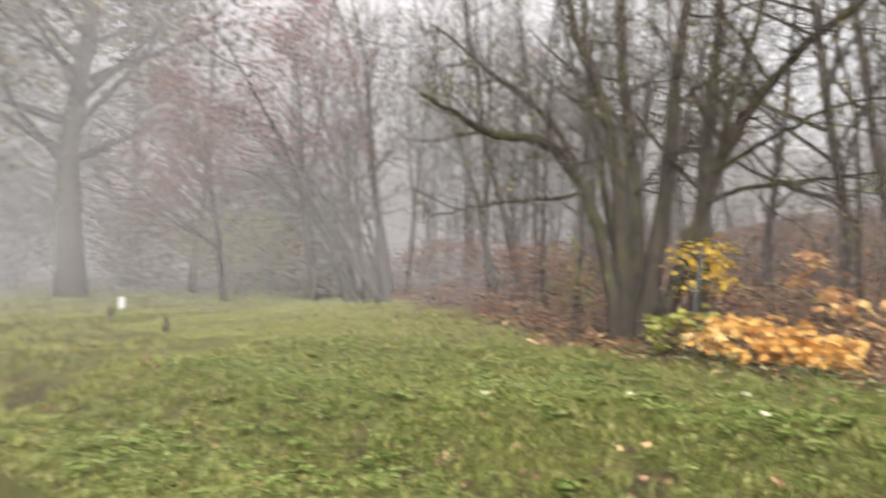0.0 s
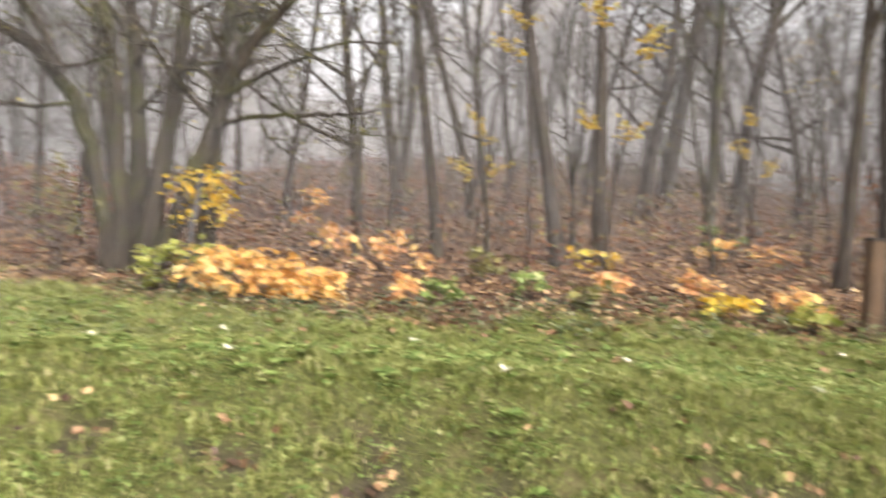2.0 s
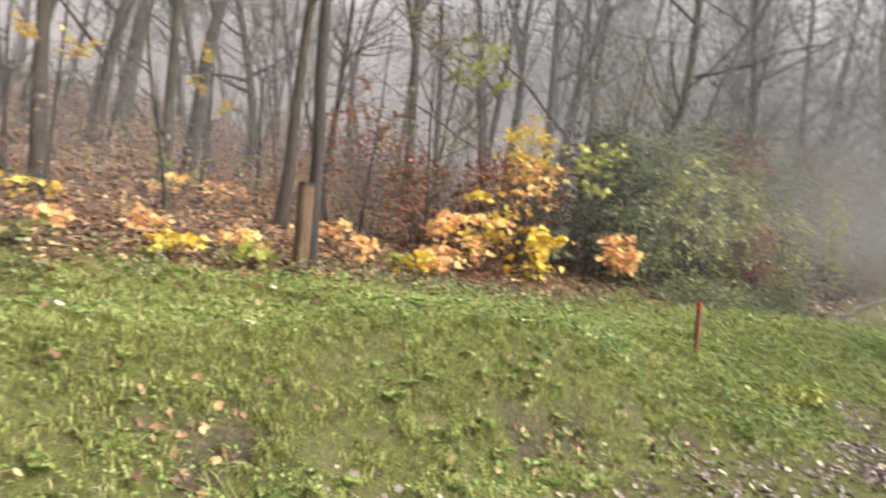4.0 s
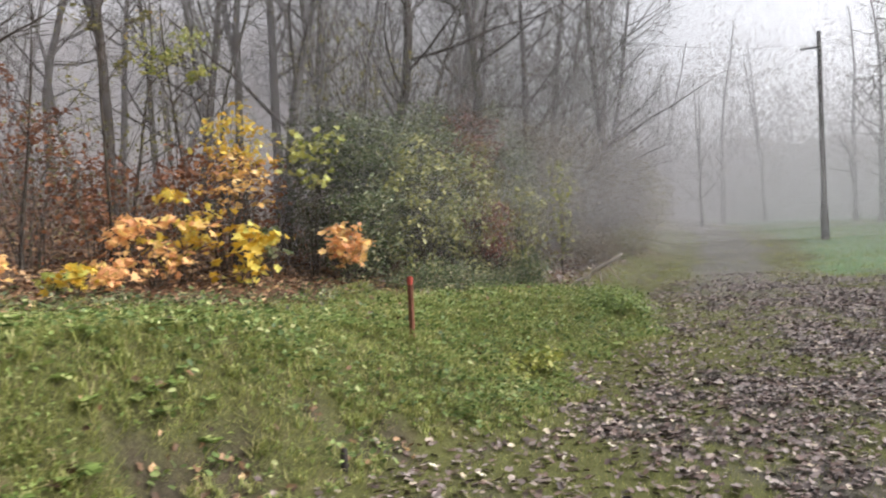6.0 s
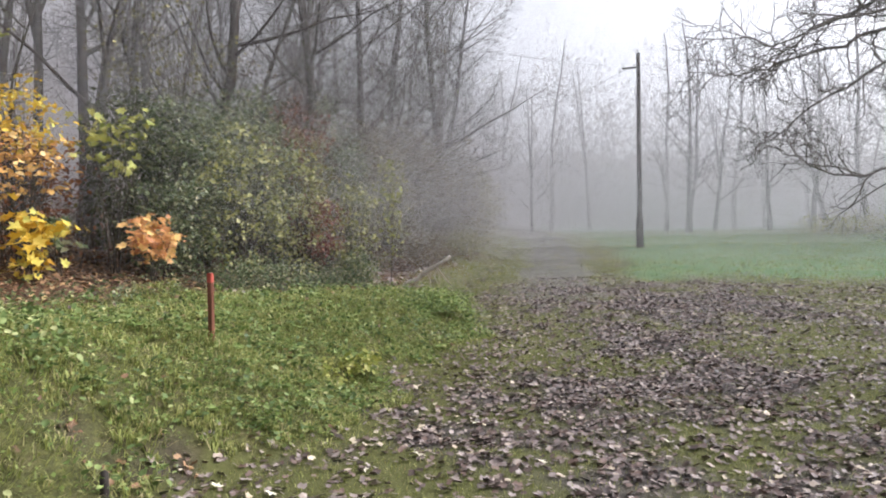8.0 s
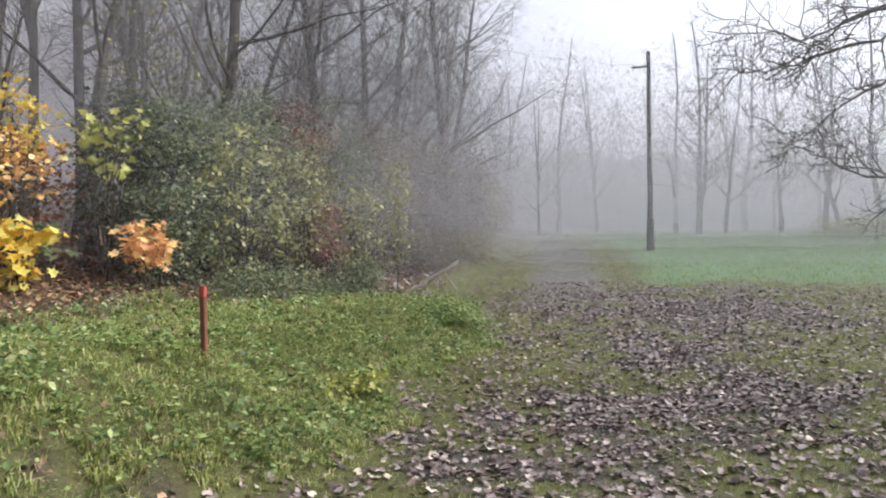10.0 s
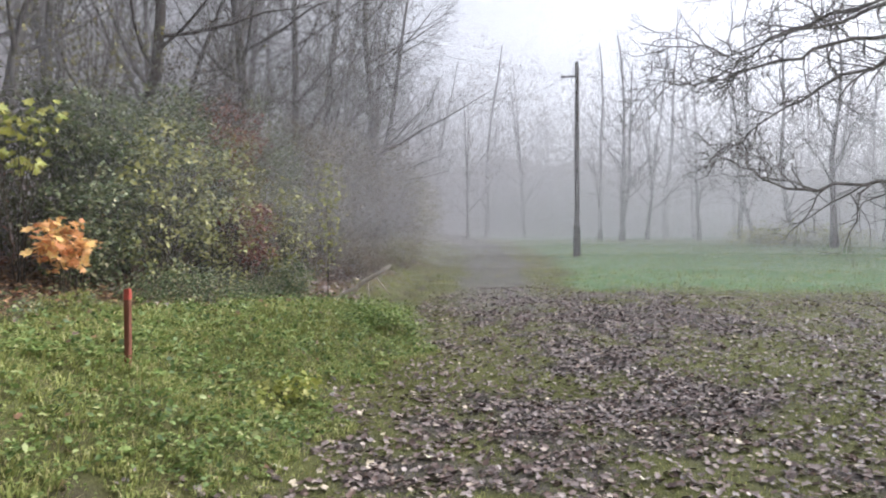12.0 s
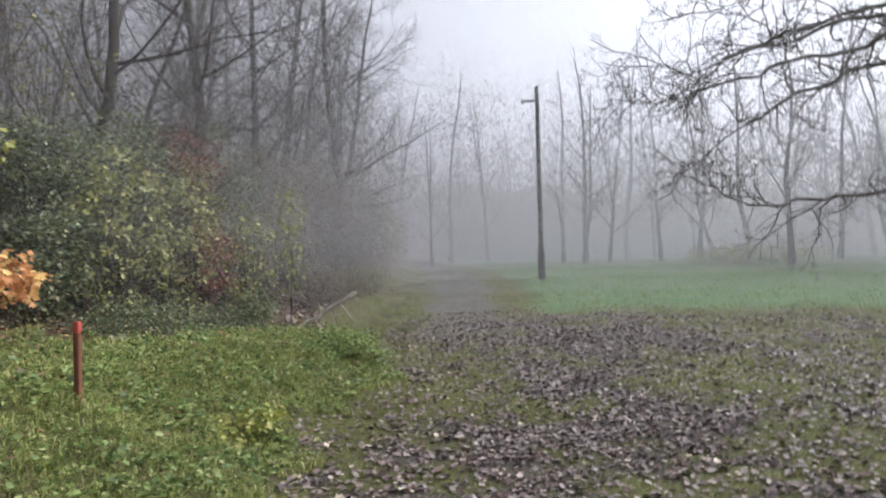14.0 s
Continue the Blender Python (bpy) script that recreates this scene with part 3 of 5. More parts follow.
    for i, (x, y, lx, ly, r) in enumerate(near):
        put(kinds[i % 5], x, y, lx, ly, r, "slender bare woodland tree with dark mossy bark, in leaf litter", "trees of the wood", None, .8)
    for x, y in [(3.74, 14.0), (1.81, 11.5), (3.5, 13.4), (-.3, 12.6), (5.4, 11.6), (8.2, 13.8), (9.6, 13.2), (-5.2, 13.5), (12.4, 13.2), (10.2, 16.4), (.2, 15.4), (6.0, 17.5), (-3.5, 15.2), (14.5, 12.8), (-6.3, 14.4), (2.6, 15.8)]:
        put(thin[rng.integers(2)], x, y, rng.normal(0, .06), rng.normal(0, .05), rng.uniform(.036, .06), "thin young tree with a few last leaves", "young trees of the wood")
    spots = [(x, y, .2) for x, y, *_ in near]
    n = 0
    while n < 95:
        x, y = rng.uniform(-20, 26), rng.uniform(16.0, 44)
        if (y > 19 and -.16 * y < x < .01 * y) or min((x - a) ** 2 + (y - b) ** 2 for a, b, _ in spots) < 2.6:
            continue
        spots.append((x, y, 0))
        put(dense[rng.integers(3)] if n % 3 == 0 else mid[rng.integers(3)], x, y, rng.normal(0, .06), rng.normal(0, .05), rng.uniform(.08, .17), "bare woodland tree standing in the mist", "trees of the wood")
        n += 1
    # wood edge along the track, then the trees that close the clearing
    for x, y in [(22.5, 10.4), (24.5, 9.8), (26.2, 11.6), (27.4, 9.2), (29.0, 10.4), (30.4, 8.9), (25.2, 13.6), (28.5, 13.4), (32.2, 9.4), (33.6, 11.2), (35.2, 9.6), (37.4, 11.2), (39.5, 12.4), (20.4, 11.6), (18.6, 11.2), (22, 14.5), (26, 16.5), (30.4, 14.6), (34, 14.5), (24, 19), (29, 20), (16.6, 12.6)]:
        put(dense[rng.integers(3)], x, y, rng.normal(-.01, .04), rng.normal(-.05, .04), rng.uniform(.16, .26), "twiggy tree at the edge of the wood beside the track", "trees along the track", rng.uniform(.78, 1.02))
    for k in range(52):
        a = radians(-52 + 72 * (k + rng.random()) / 52)
        d = rng.uniform(42, 60)
        x, y = 3.5 + d * math.cos(a), .6 + d * math.sin(a)
        put(far[rng.integers(3)], x, y, rng.normal(0, .04), rng.normal(0, .04), rng.uniform(.18, .32), "bare tree across the clearing, pale in the mist", "trees across the clearing", rng.uniform(.65, .95))
    for x, y, size in [(37, -9.5, .8), (35.5, -14, .9), (40, -12.5, .95), (33.5, -17.5, .9), (38.5, -17, 1.0), (44, -7, .9), (46, -3.5, .85), (42.5, -15, 1.0)]:
        put(dense[rng.integers(3)], x * 1.1, y * 1.1, rng.normal(0, .04), rng.normal(0, .04), .2, "twiggy tree across the field, pale in the mist", "trees across the clearing", size)
    for k in range(26):
        a = radians(112 + 62 * (k + rng.random()) / 26)
        d = rng.uniform(27, 44)
        x, y = d * math.cos(a), d * math.sin(a)
        if a > radians(127):
            continue
        put(dense[rng.integers(3)], x, y, rng.normal(0, .05), rng.normal(0, .04), rng.uniform(.18, .34), "tall tree behind the lawn, pale in the mist", "trees behind the lawn", rng.uniform(.8, 1.15))
    for x, y, kind, size in [(-20.5, 12.6, leafy[0], 1.0), (-25.5, 10.4, leafy[1], 1.0), (-24.0, 17.0, leafy[1], .95), (-29.0, 14.0, leafy[0], .9)]:
        put(kind, x, y, .01, -.02, .3, "broad leafy tree with drab grey-green foliage", "trees behind the lawn", size)
    for x, y, size in [(-12.9, 14.6, .92), (-15.6, 13.9, .72), (-18.2, 16.4, .7)]:
        put(red[0], x, y, -.12, -.1, .12, "tree with a crown of dull red leaves, leaning over the lawn", "red trees behind the lawn", size)


plant_all()


def big_tree():
    """The many-stemmed tree at the wood's edge, with its long low limbs."""
    rng = np.random.default_rng(21)
    x, y = -3.05, 10.4
    root = new("tree")
    root.location = (x, y, float(ground_z(x, y)))
    stems = [
        ([(-.4, .2, -.3), (-.7, -.1, 2.0), (-1.0, -1.0, 2.75), (-1.25, -1.5, 2.85), (-1.5, -2.1, 2.75), (-1.8, -2.7, 3.0), (-2.0, -3.2, 3.1)], .115, .02),
        ([(-.3, .2, -.3), (-.4, 0, 2.3), (-.5, -.3, 3.5), (-.8, -.8, 4.4), (-1.1, -1.2, 6.0), (-1.2, -1.4, 8.0)], .125, .03),
        ([(-.2, .4, -.3), (-.3, .5, 2.1), (-.4, .5, 3.3), (-.5, .2, 4.9), (-.4, .2, 8.5)], .15, .04),
        ([(-.1, .3, -.3), (.2, .3, 2.0), (.4, .1, 3.3), (.6, -.2, 4.7), (1.0, -.3, 8.8)], .155, .04),
        ([(0, .2, -.3), (.5, .2, 1.1), (.9, -.1, 2.1), (1.3, -.3, 2.95), (1.9, -.6, 3.6), (2.5, -.9, 4.05), (3.3, -1.2, 4.5), (3.9, -1.4, 5.2)], .14, .03),
        ([(.5, 1.4, -.2), (.6, 1.2, 2.3), (.8, .9, 3.9), (1.0, .5, 5.1), (1.3, .3, 9)], .15, .04),
        ([(.6, 1.15, 1.9), (1.1, 1.0, 3.7), (1.5, .9, 5.0), (2.1, .8, 8)], .09, .025),
        ([(-.3, .5, -.2), (-.9, .9, 2.4), (-1.3, 1.0, 4.4), (-1.5, 1.2, 7.5)], .1, .03),
        ([(.8, -.05, 1.95), (1.6, -.5, 2.15), (2.4, -.9, 2.1), (3.1, -1.2, 2.15)], .045, .01),
        ([(1.0, -.2, 2.4), (1.8, -.6, 2.75), (2.6, -1.1, 3.0), (3.4, -1.4, 2.95)], .045, .01),
        ([(-.7, -.3, 2.2), (-1.4, -.7, 2.05), (-2.2, -1.0, 2.0), (-3.0, -1.2, 1.8)], .035, .01),
        ([(-.85, -.6, 2.5), (-1.2, -.9, 3.3), (-1.9, -1.4, 3.9), (-2.7, -1.8, 4.6)], .06, .012),
    ]
    crown, tips = Tubes(), []
    for pts, r0, r1 in stems:
        pts = np.array(pts, float)
        t = np.linspace(0, len(pts) - 1, len(pts) * 4)
        line = np.stack([np.interp(t, np.arange(len(pts)), pts[:, k]) for k in range(3)], -1)
        for _ in range(3):
            line[1:-1] = (line[:-2] + 2 * line[1:-1] + line[2:]) / 4
        line[1:-1] += rng.normal(0, .018, (len(line) - 2, 3))
        rad = np.linspace(r0, r1, len(line)) * (1 + rng.normal(0, .05, len(line)))
        if r0 > .09:
            rad[:2] *= 1.25
        stem = Tubes()
        stem.add(line, rad, 9)
        count = 11 if len(pts) > 4 else 7
        for k in range(count):
            f = .28 + .7 * (k + rng.random()) / count
            p, d = along_line(line, min(f, .98))
            L = rng.uniform(.9, 2.1) * (1.2 - .5 * f)
            limb = bent(rng, p, sideways(rng, d, rng.uniform(.45, .8)), L, 6, .16, .03)
            rr = max(r0 * (1.05 - f) * .42, .011)
            stem.add(limb, np.linspace(rr, .005, 7), 5, False)
            twigs_on(rng, crown, limb, rr, 8, L * .55, 2, .15, .72, .01, tips)
        twigs_on(rng, crown, line, .03, 12, .8, 2, .35, .75, .02, tips)
        part("stem", stem.mesh("stem", BARK_MOSSY), root)
    tagged(part("crown", crown.mesh("crown", TWIG), root), kind="stuff")
    part("leaves", leaves_at_tips("leaves", rng, tips, .22, .05, OLIVE_LEAF, LEAF_OVAL, .05), root, "sparse yellow-green leaves")
    tagged(root, "many-stemmed mossy tree with long low bare limbs", "tree")


big_tree()


def overhang_tree():
    """The bare tree beside the track whose boughs reach over it."""
    rng = np.random.default_rng(33)
    x, y = 14.6, -7.2
    root = new("tree")
    z0 = float(ground_z(x, y))
    root.location = (x, y, z0)
    trunk, crown = Tubes(), Tubes()
    line = bent(rng, (0, 0, -.3), (0, .05, 1), 9, 9, .04, .05)
    trunk.add(line, np.linspace(.34, .12, 10), 12)
    boughs = [
        [(0, .1, 4.6), (-.1, 1.6, 5.2), (-.1, 3.3, 5.3), (.25, 4.6, 5.0), (.5, 6.0, 4.75), (.6, 7.1, 5.0)],
        [(0, .1, 4.2), (.1, 2.0, 5.3), (.3, 3.6, 4.95), (.5, 5.2, 4.55), (.6, 6.3, 4.3), (.7, 7.05, 4.45)],
        [(.1, .1, 2.4), (.5, 1.8, 2.75), (.7, 3.2, 2.9), (1.05, 4.5, 2.72), (1.3, 5.3, 3.0), (1.4, 5.85, 3.3)],
        [(0, .1, 5.4), (-.2, 2.2, 6.8), (0, 4.2, 6.9), (.3, 5.8, 6.4)],
        [(0, .1, 5), (-.3, 1.8, 6.0), (-.1, 3.4, 6.0), (.2, 4.8, 5.7), (.4, 6.2, 5.5)],
        [(0, .1, 4.8), (.2, 2.2, 5.6), (.4, 4.0, 5.35), (.5, 5.4, 4.9), (.55, 6.3, 4.2)],
        [(0, .1, 4.4), (.2, 2.4, 4.9), (.5, 4.2, 4.4), (.7, 5.4, 3.75), (.8, 6.1, 3.2)],
        [(0, -.1, 4.5), (.4, -2, 5.6), (.8, -3.8, 5.9)],
        [(.1, 0, 5.2), (2, .4, 6.4), (4, .8, 6.9)],
        [(-.1, 0, 5), (-2, .2, 6.2), (-3.6, -.4, 6.8)],
    ]
    for number, pts in enumerate(boughs):
        rise = .05 if number == 2 else -.03
        pts = np.array(pts, float)
        t = np.linspace(0, len(pts) - 1, len(pts) * 4)
        ln = np.stack([np.interp(t, np.arange(len(pts)), pts[:, k]) for k in range(3)], -1)
        for _ in range(2):
            ln[1:-1] = (ln[:-2] + 2 * ln[1:-1] + ln[2:]) / 4
        ln[1:-1] += rng.normal(0, .045, (len(ln) - 2, 3))
        b = Tubes()
        b.add(ln, .008 + .058 * np.linspace(1, 0, len(ln)) ** 1.6, 7)
        for k in range(22):
            f = .2 + .78 * (k + rng.random()) / 22
            p, d = along_line(ln, min(f, .98))
            L = rng.uniform(.7, 1.5) * (1.25 - .55 * f)
            limb = bent(rng, p, sideways(rng, d, rng.uniform(.45, .75)), L, 6, .32, rise)
            b.add(limb, np.linspace(.017 * (1.4 - f), .006, 7), 5, False)
            twigs_on(rng, crown, limb, .018, 7, L * .5, 2, .12, .68, .03, None, .03)
        # boughs and twigs carry haze in their bark colour, the trunk does not
        part("bough", b.mesh("bough", BARK_HAZED), root)
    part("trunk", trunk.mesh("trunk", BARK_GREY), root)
    tagged(part("crown", crown.mesh("crown", BARK_HAZED), root), kind="stuff")
    tagged(root, "bare tree reaching drooping twiggy boughs over the track", "tree")


overhang_tree()


# ---------------------------------------------------------------- shrubs
def shrub(x, y, width, depth, height, clumps, per, leaf, mat, label, seed, spread=.16, flat=1.0, shape=LEAF_OVAL, stems=9, low=.1, category="bush", lean=(0, 0), facing=.8, top=1.0):
    """A shrub: stems from one root, and leaves in clumps at the ends of its shoots."""
    rng = np.random.default_rng(seed)
    root = new("shrub")
    root.location = (x, y, float(ground_z(x, y)))
    c = []
    while len(c) < clumps:
        p = rng.uniform(-1, 1, 3)
        r2 = p @ p
        if r2 > 1 or r2 < .15 * rng.random():
            continue
        h = (p[2] * .5 + .5)
        narrow = 1 - (1 - top) * h
        c.append((p[0] * width / 2 * narrow + lean[0] * h, p[1] * depth / 2 * narrow + lean[1] * h, low * height + h * height * (1 - low)))
    c = np.array(c)
    shoots = Tubes()
    order = rng.permutation(clumps)
    for k in range(min(stems, clumps)):
        tip = c[order[k]]
        t = np.linspace(0, 1, 6)[:, None]
        base = np.array([rng.normal(0, .12 * width / 2), rng.normal(0, .12 * depth / 2), -.08])
        line = base + (tip - base) * t
        line[:, 2] = base[2] + (tip[2] - base[2]) * np.sqrt(t[:, 0])
        line[1:-1] += rng.normal(0, .03 * height ** .5, (4, 3))
        one = Tubes()
        one.add(line, np.linspace(.005 + .0022 * height, .003, 6), 5, False)
        part("stem", one.mesh("stem", TWIG), root)
    for tip in c:
        base = np.array([tip[0] * .55, tip[1] * .55, tip[2] * rng.uniform(.35, .75)])
        mid = (base + tip) / 2 + rng.normal(0, .04, 3)
        shoots.add(np.array([base, mid, tip]), [.0018 + .0011 * min(height, 4), .0015 + .0008 * min(height, 4), .0015], 3, False)
    n = clumps * per
    off = rng.normal(0, 1, (n, 3)) * np.array([spread, spread, spread * flat])
    pos = np.repeat(c, per, axis=0) + off
    pos[:, 2] = np.maximum(pos[:, 2], .03)
    nor = rng.normal(size=(n, 3)) * (1.2 - facing) + np.array([0, 0, facing]) + unit(off * np.array([1, 1, .3])) * .4
    tagged(part("brushwood", shoots.mesh("brushwood", TWIG), root), kind="stuff")
    tagged(part("leaves", leaves_mesh("leaves", rng, pos, nor, rng.uniform(.55, 1.25, n) * leaf, shape, mat), root), kind="stuff")
    return tagged(root, label, category)


# at the many-stemmed tree
shrub(-1.35, 9.0, 1.7, .9, .55, 36, 10, .14, ORANGE_LEAF, "low orange-yellow broad-leaved bush at the grass edge", 41, .12, .45, LEAF_LOBED, 16)
shrub(-.65, 9.0, 1.0, .8, .42, 20, 9, .14, ORANGE_LEAF, "low orange broad-leaved bush at the grass edge", 42, .11, .45, LEAF_LOBED, 12)
shrub(.15, 11.0, 2.0, 1.0, .75, 13, 8, .15, PEACH_LEAF, "thin orange bush in the leaf litter", 43, .12, .4, LEAF_LOBED, 12)
shrub(-.75, 12.0, 1.0, .6, 1.35, 8, 9, .15, PEACH_LEAF, "thin peach-coloured sapling in the litter", 44, .09, .5, LEAF_LOBED, 5)
shrub(.5, 8.75, .5, .4, .38, 7, 7, .14, PEACH_LEAF, "small peach-coloured seedling at the grass edge", 45, .07, .4, LEAF_LOBED, 5)
shrub(-2.15, 9.35, 1.1, .7, .65, 13, 8, .16, LIME, "bright yellow-green bush at the foot of the tree", 46, .11, .5, LEAF_LOBED, 9)
shrub(-2.1, 9.75, .7, .45, 1.6, 18, 11, .11, YELLOW_LEAF, "slim yellow-leaved sapling against the tree", 47, .12, .6, LEAF_OVAL, 5, .45)
shrub(-3.9, 9.9, .9, .6, 1.6, 22, 10, .07, OLIVE_LEAF, "thin olive-leaved shoots round the tree foot", 48, .12, .8, LEAF_OVAL, 8, .2)

# floor of the wood, in front
for i, (x, y, s, mt) in enumerate([(4.3, 9.4, .4, PEACH_LEAF), (3.55, 11.9, .45, YELLOW_LEAF), (5.0, 8.3, .4, PEACH_LEAF), (4.0, 8.2, .35, YELLOW_LEAF), (6.6, 12.1, .5, PEACH_LEAF), (5.9, 12.6, .5, ORANGE_LEAF),
                                   (7.0, 8.6, .5, PEACH_LEAF), (7.9, 8.3, .55, YELLOW_LEAF), (7.3, 9.6, .6, PEACH_LEAF), (2.0, 9.0, .35, WEED), (1.6, 10.2, .5, OLIVE_LEAF), (6.3, 13.6, .8, WEED), (8.6, 8.5, .4, PEACH_LEAF),
                                   (2.6, 8.5, .3, OLIVE_LEAF), (3.2, 9.8, .3, PEACH_LEAF), (9.0, 9.3, .5, PEACH_LEAF), (4.9, 7.9, .3, LIME), (.9, 8.7, .35, WEED), (8.1, 9.0, .3, LIME)]):
    shrub(x, y, s * 1.5, s, s, 9, 6, .13, mt, "small broad-leaved seedling in the leaf litter", 60 + i, .08, .5, LEAF_LOBED, 5, .25, "seedling")

# yellow bushes, on the near edge
shrub(9.9, 9.4, 1.8, 1.1, 1.2, 24, 8, .16, PEACH_LEAF, "peach and yellow broad-leaved bush at the wood's edge", 81, .13, .45, LEAF_LOBED, 11)
shrub(10.6, 9.6, 1.2, .9, 1.5, 16, 9, .17, YELLOW_LEAF, "yellow broad-leaved bush at the wood's edge", 82, .13, .45, LEAF_LOBED, 8)
shrub(11.3, 8.75, 1.1, .8, .95, 17, 8, .18, YELLOW_LEAF, "bright yellow broad-leaved bush with lime tints", 83, .13, .5, LEAF_LOBED, 8)
shrub(11.9, 9.0, .7, .5, .95, 7, 8, .2, GREEN_LEAF, "green broad-leaved seedling beside the yellow bush", 84, .1, .5, LEAF_LOBED, 5, .3, "seedling")
shrub(12.95, 8.15, .85, .6, 1.15, 20, 11, .15, PEACH_LEAF, "peach-orange broad-leaved bush at the grass edge", 85, .11, .6, LEAF_LOBED, 7, .3)
shrub(12.4, 10.2, 2.6, 1.3, 3.2, 38, 13, .11, YELLOW_LEAF, "tall golden-yellow bush with layered sprays", 86, .17, .28, LEAF_OVAL, 14, .52, top=.3)
shrub(12.2, 9.9, 1.5, .9, 2.3, 22, 14, .12, ORANGE_LEAF, "orange layered bush below the yellow one", 87, .16, .3, LEAF_OVAL, 8, .5)
shrub(13.4, 9.2, 1.5, 1.0, 3.0, 17, 7, .16, LIME, "thin bush with pale yellow-green leaves", 88, .15, .4, LEAF_LOBED, 7, .5)
shrub(9.4, 11.8, 3.4, 1.4, 2.6, 70, 14, .09, RUST_LEAF, "rust-coloured bush under the trees", 89, .2, .6, LEAF_OVAL, 10, .35)
shrub(11.0, 12.0, 3.4, 1.6, 3.6, 46, 12, .08, OLIVE_LEAF, "olive-leaved bush under the trees", 90, .22, .6, LEAF_OVAL, 10, .2)
shrub(12.9, 12.4, 1.8, .9, 5.0, 16, 14, .11, LIME, "sapling with a spray of yellow-green leaves", 91, .2, .25, LEAF_OVAL, 6, .78)
shrub(10.8, 11.2, 3.0, 1.2, 2.0, 70, 14, .1, RUST_LEAF, "rust and brown undergrowth", 92, .18, .6, LEAF_OVAL, 9)
shrub(12.3, 10.4, 3.2, 1.2, 2.4, 90, 14, .11, RUST_LEAF, "rust-coloured undergrowth behind the yellow bush", 93, .18, .6, LEAF_OVAL, 9)

# the green thicket and the growth along the track
shrub(15.2, 9.3, 3.0, 2.2, 3.5, 150, 42, .095, GREEN_LEAF, "dense dark green bush at the wood's edge", 101, .15, .7, LEAF_SMALL, 20, .04)
shrub(16.9, 8.9, 2.8, 2.2, 4.1, 160, 42, .095, GREEN_LEAF, "dense tall dark green bush at the wood's edge", 102, .15, .7, LEAF_SMALL, 20, .04)
# two added bushes whose dark leaf colour paints shade into the thicket's depth
shrub(15.8, 9.9, 4.4, 1.8, 3.7, 190, 40, .12, SHADE_LEAF, "bush behind the thicket's front, leaves darkened as its inner shade", 120, .22, .7, LEAF_SMALL, 14, .03)
shrub(19.6, 9.6, 4.2, 1.8, 4.4, 190, 40, .12, SHADE_LEAF, "bush behind the thicket's front, leaves darkened as its inner shade", 121, .24, .7, LEAF_SMALL, 14, .03)
shrub(15.7, 8.2, 2.6, 1.0, 3.3, 95, 14, .1, SPRAY_LEAF, "bush with arching shoots of yellow-green leaves", 123, .12, .9, LEAF_OVAL, 14, .06)
shrub(17.4, 7.9, 2.2, .9, 3.0, 85, 14, .1, SPRAY_LEAF, "bush with arching shoots of yellow-green leaves", 124, .12, .9, LEAF_OVAL, 12, .06)
shrub(20.0, 7.7, 2.4, .9, 2.6, 60, 13, .1, SPRAY_LEAF, "thin bush with pale olive leaves", 125, .13, .9, LEAF_OVAL, 12, .06)
shrub(16.6, 10.4, 4.6, 1.4, 6.2, 80, 12, .085, OLIVE_LEAF, "tall thin hazel with last pale leaves", 126, .22, .9, LEAF_OVAL, 18, .4)
shrub(20.2, 10.2, 4.0, 1.4, 6.6, 60, 12, .085, DULL_LEAF, "tall thin hazel with last brown leaves", 127, .22, .9, LEAF_OVAL, 16, .4)
shrub(14.0, 8.6, 1.8, 1.4, 2.2, 60, 34, .09, GREEN_LEAF, "green bush at the grass edge", 103, .14, .8, LEAF_SMALL, 12, .04)
shrub(18.7, 8.5, 1.8, 1.4, 3.6, 70, 36, .09, OLIVE_LEAF, "olive and yellow bush in the thicket", 104, .15, .7, LEAF_SMALL, 12, .05)
shrub(19.2, 8.8, 2.4, 1.6, 4.3, 70, 34, .09, RED_LEAF, "rust-red bush in the thicket", 105, .18, .7, LEAF_SMALL, 10, .4)
shrub(18.3, 7.9, 1.6, 1.1, 2.0, 42, 36, .09, RED_LEAF, "dark red bush in the thicket", 106, .15, .7, LEAF_SMALL, 8, .3)
shrub(20.8, 8.8, 3.0, 2.0, 4.4, 130, 40, .09, GREEN_LEAF, "dark grey-green bush in the thicket", 107, .18, .8, LEAF_SMALL, 14, .04)
shrub(18.9, 6.3, .9, .7, 3.4, 15, 26, .095, LIME, "slim sapling with pale yellow-green leaves", 108, .17, .8, LEAF_SMALL, 1, .22, top=.3)
shrub(18.3, 6.75, 1.5, .7, 1.0, 44, 30, .075, GREEN_LEAF, "low dark green bush at the foot of the sapling", 128, .13, .8, LEAF_SMALL, 8, .04)
shrub(23.4, 8.8, 3.6, 2.4, 4.4, 170, 46, .1, DULL_LEAF, "dull brown thicket beside the track", 109, .24, .9, LEAF_SMALL, 16, .03)
shrub(26.6, 8.7, 4.4, 2.6, 4.6, 180, 44, .11, DULL_LEAF, "dull brown thicket beside the track", 110, .26, .9, LEAF_SMALL, 16, .03)
shrub(30.0, 8.2, 4.4, 2.4, 4.2, 170, 44, .12, DULL_LEAF, "grey-brown thicket beside the track", 111, .28, .9, LEAF_SMALL, 16, .03)
shrub(33.4, 8.0, 3.6, 2.2, 3.2, 120, 40, .12, OLIVE_LEAF, "olive bush where the track bends", 112, .28, .9, LEAF_SMALL, 10, .03)
shrub(24.8, 7.4, 3.6, 1.3, 1.2, 90, 34, .07, DULL_LEAF, "low brown undergrowth along the track", 113, .2, .8, LEAF_SMALL, 12, .03)
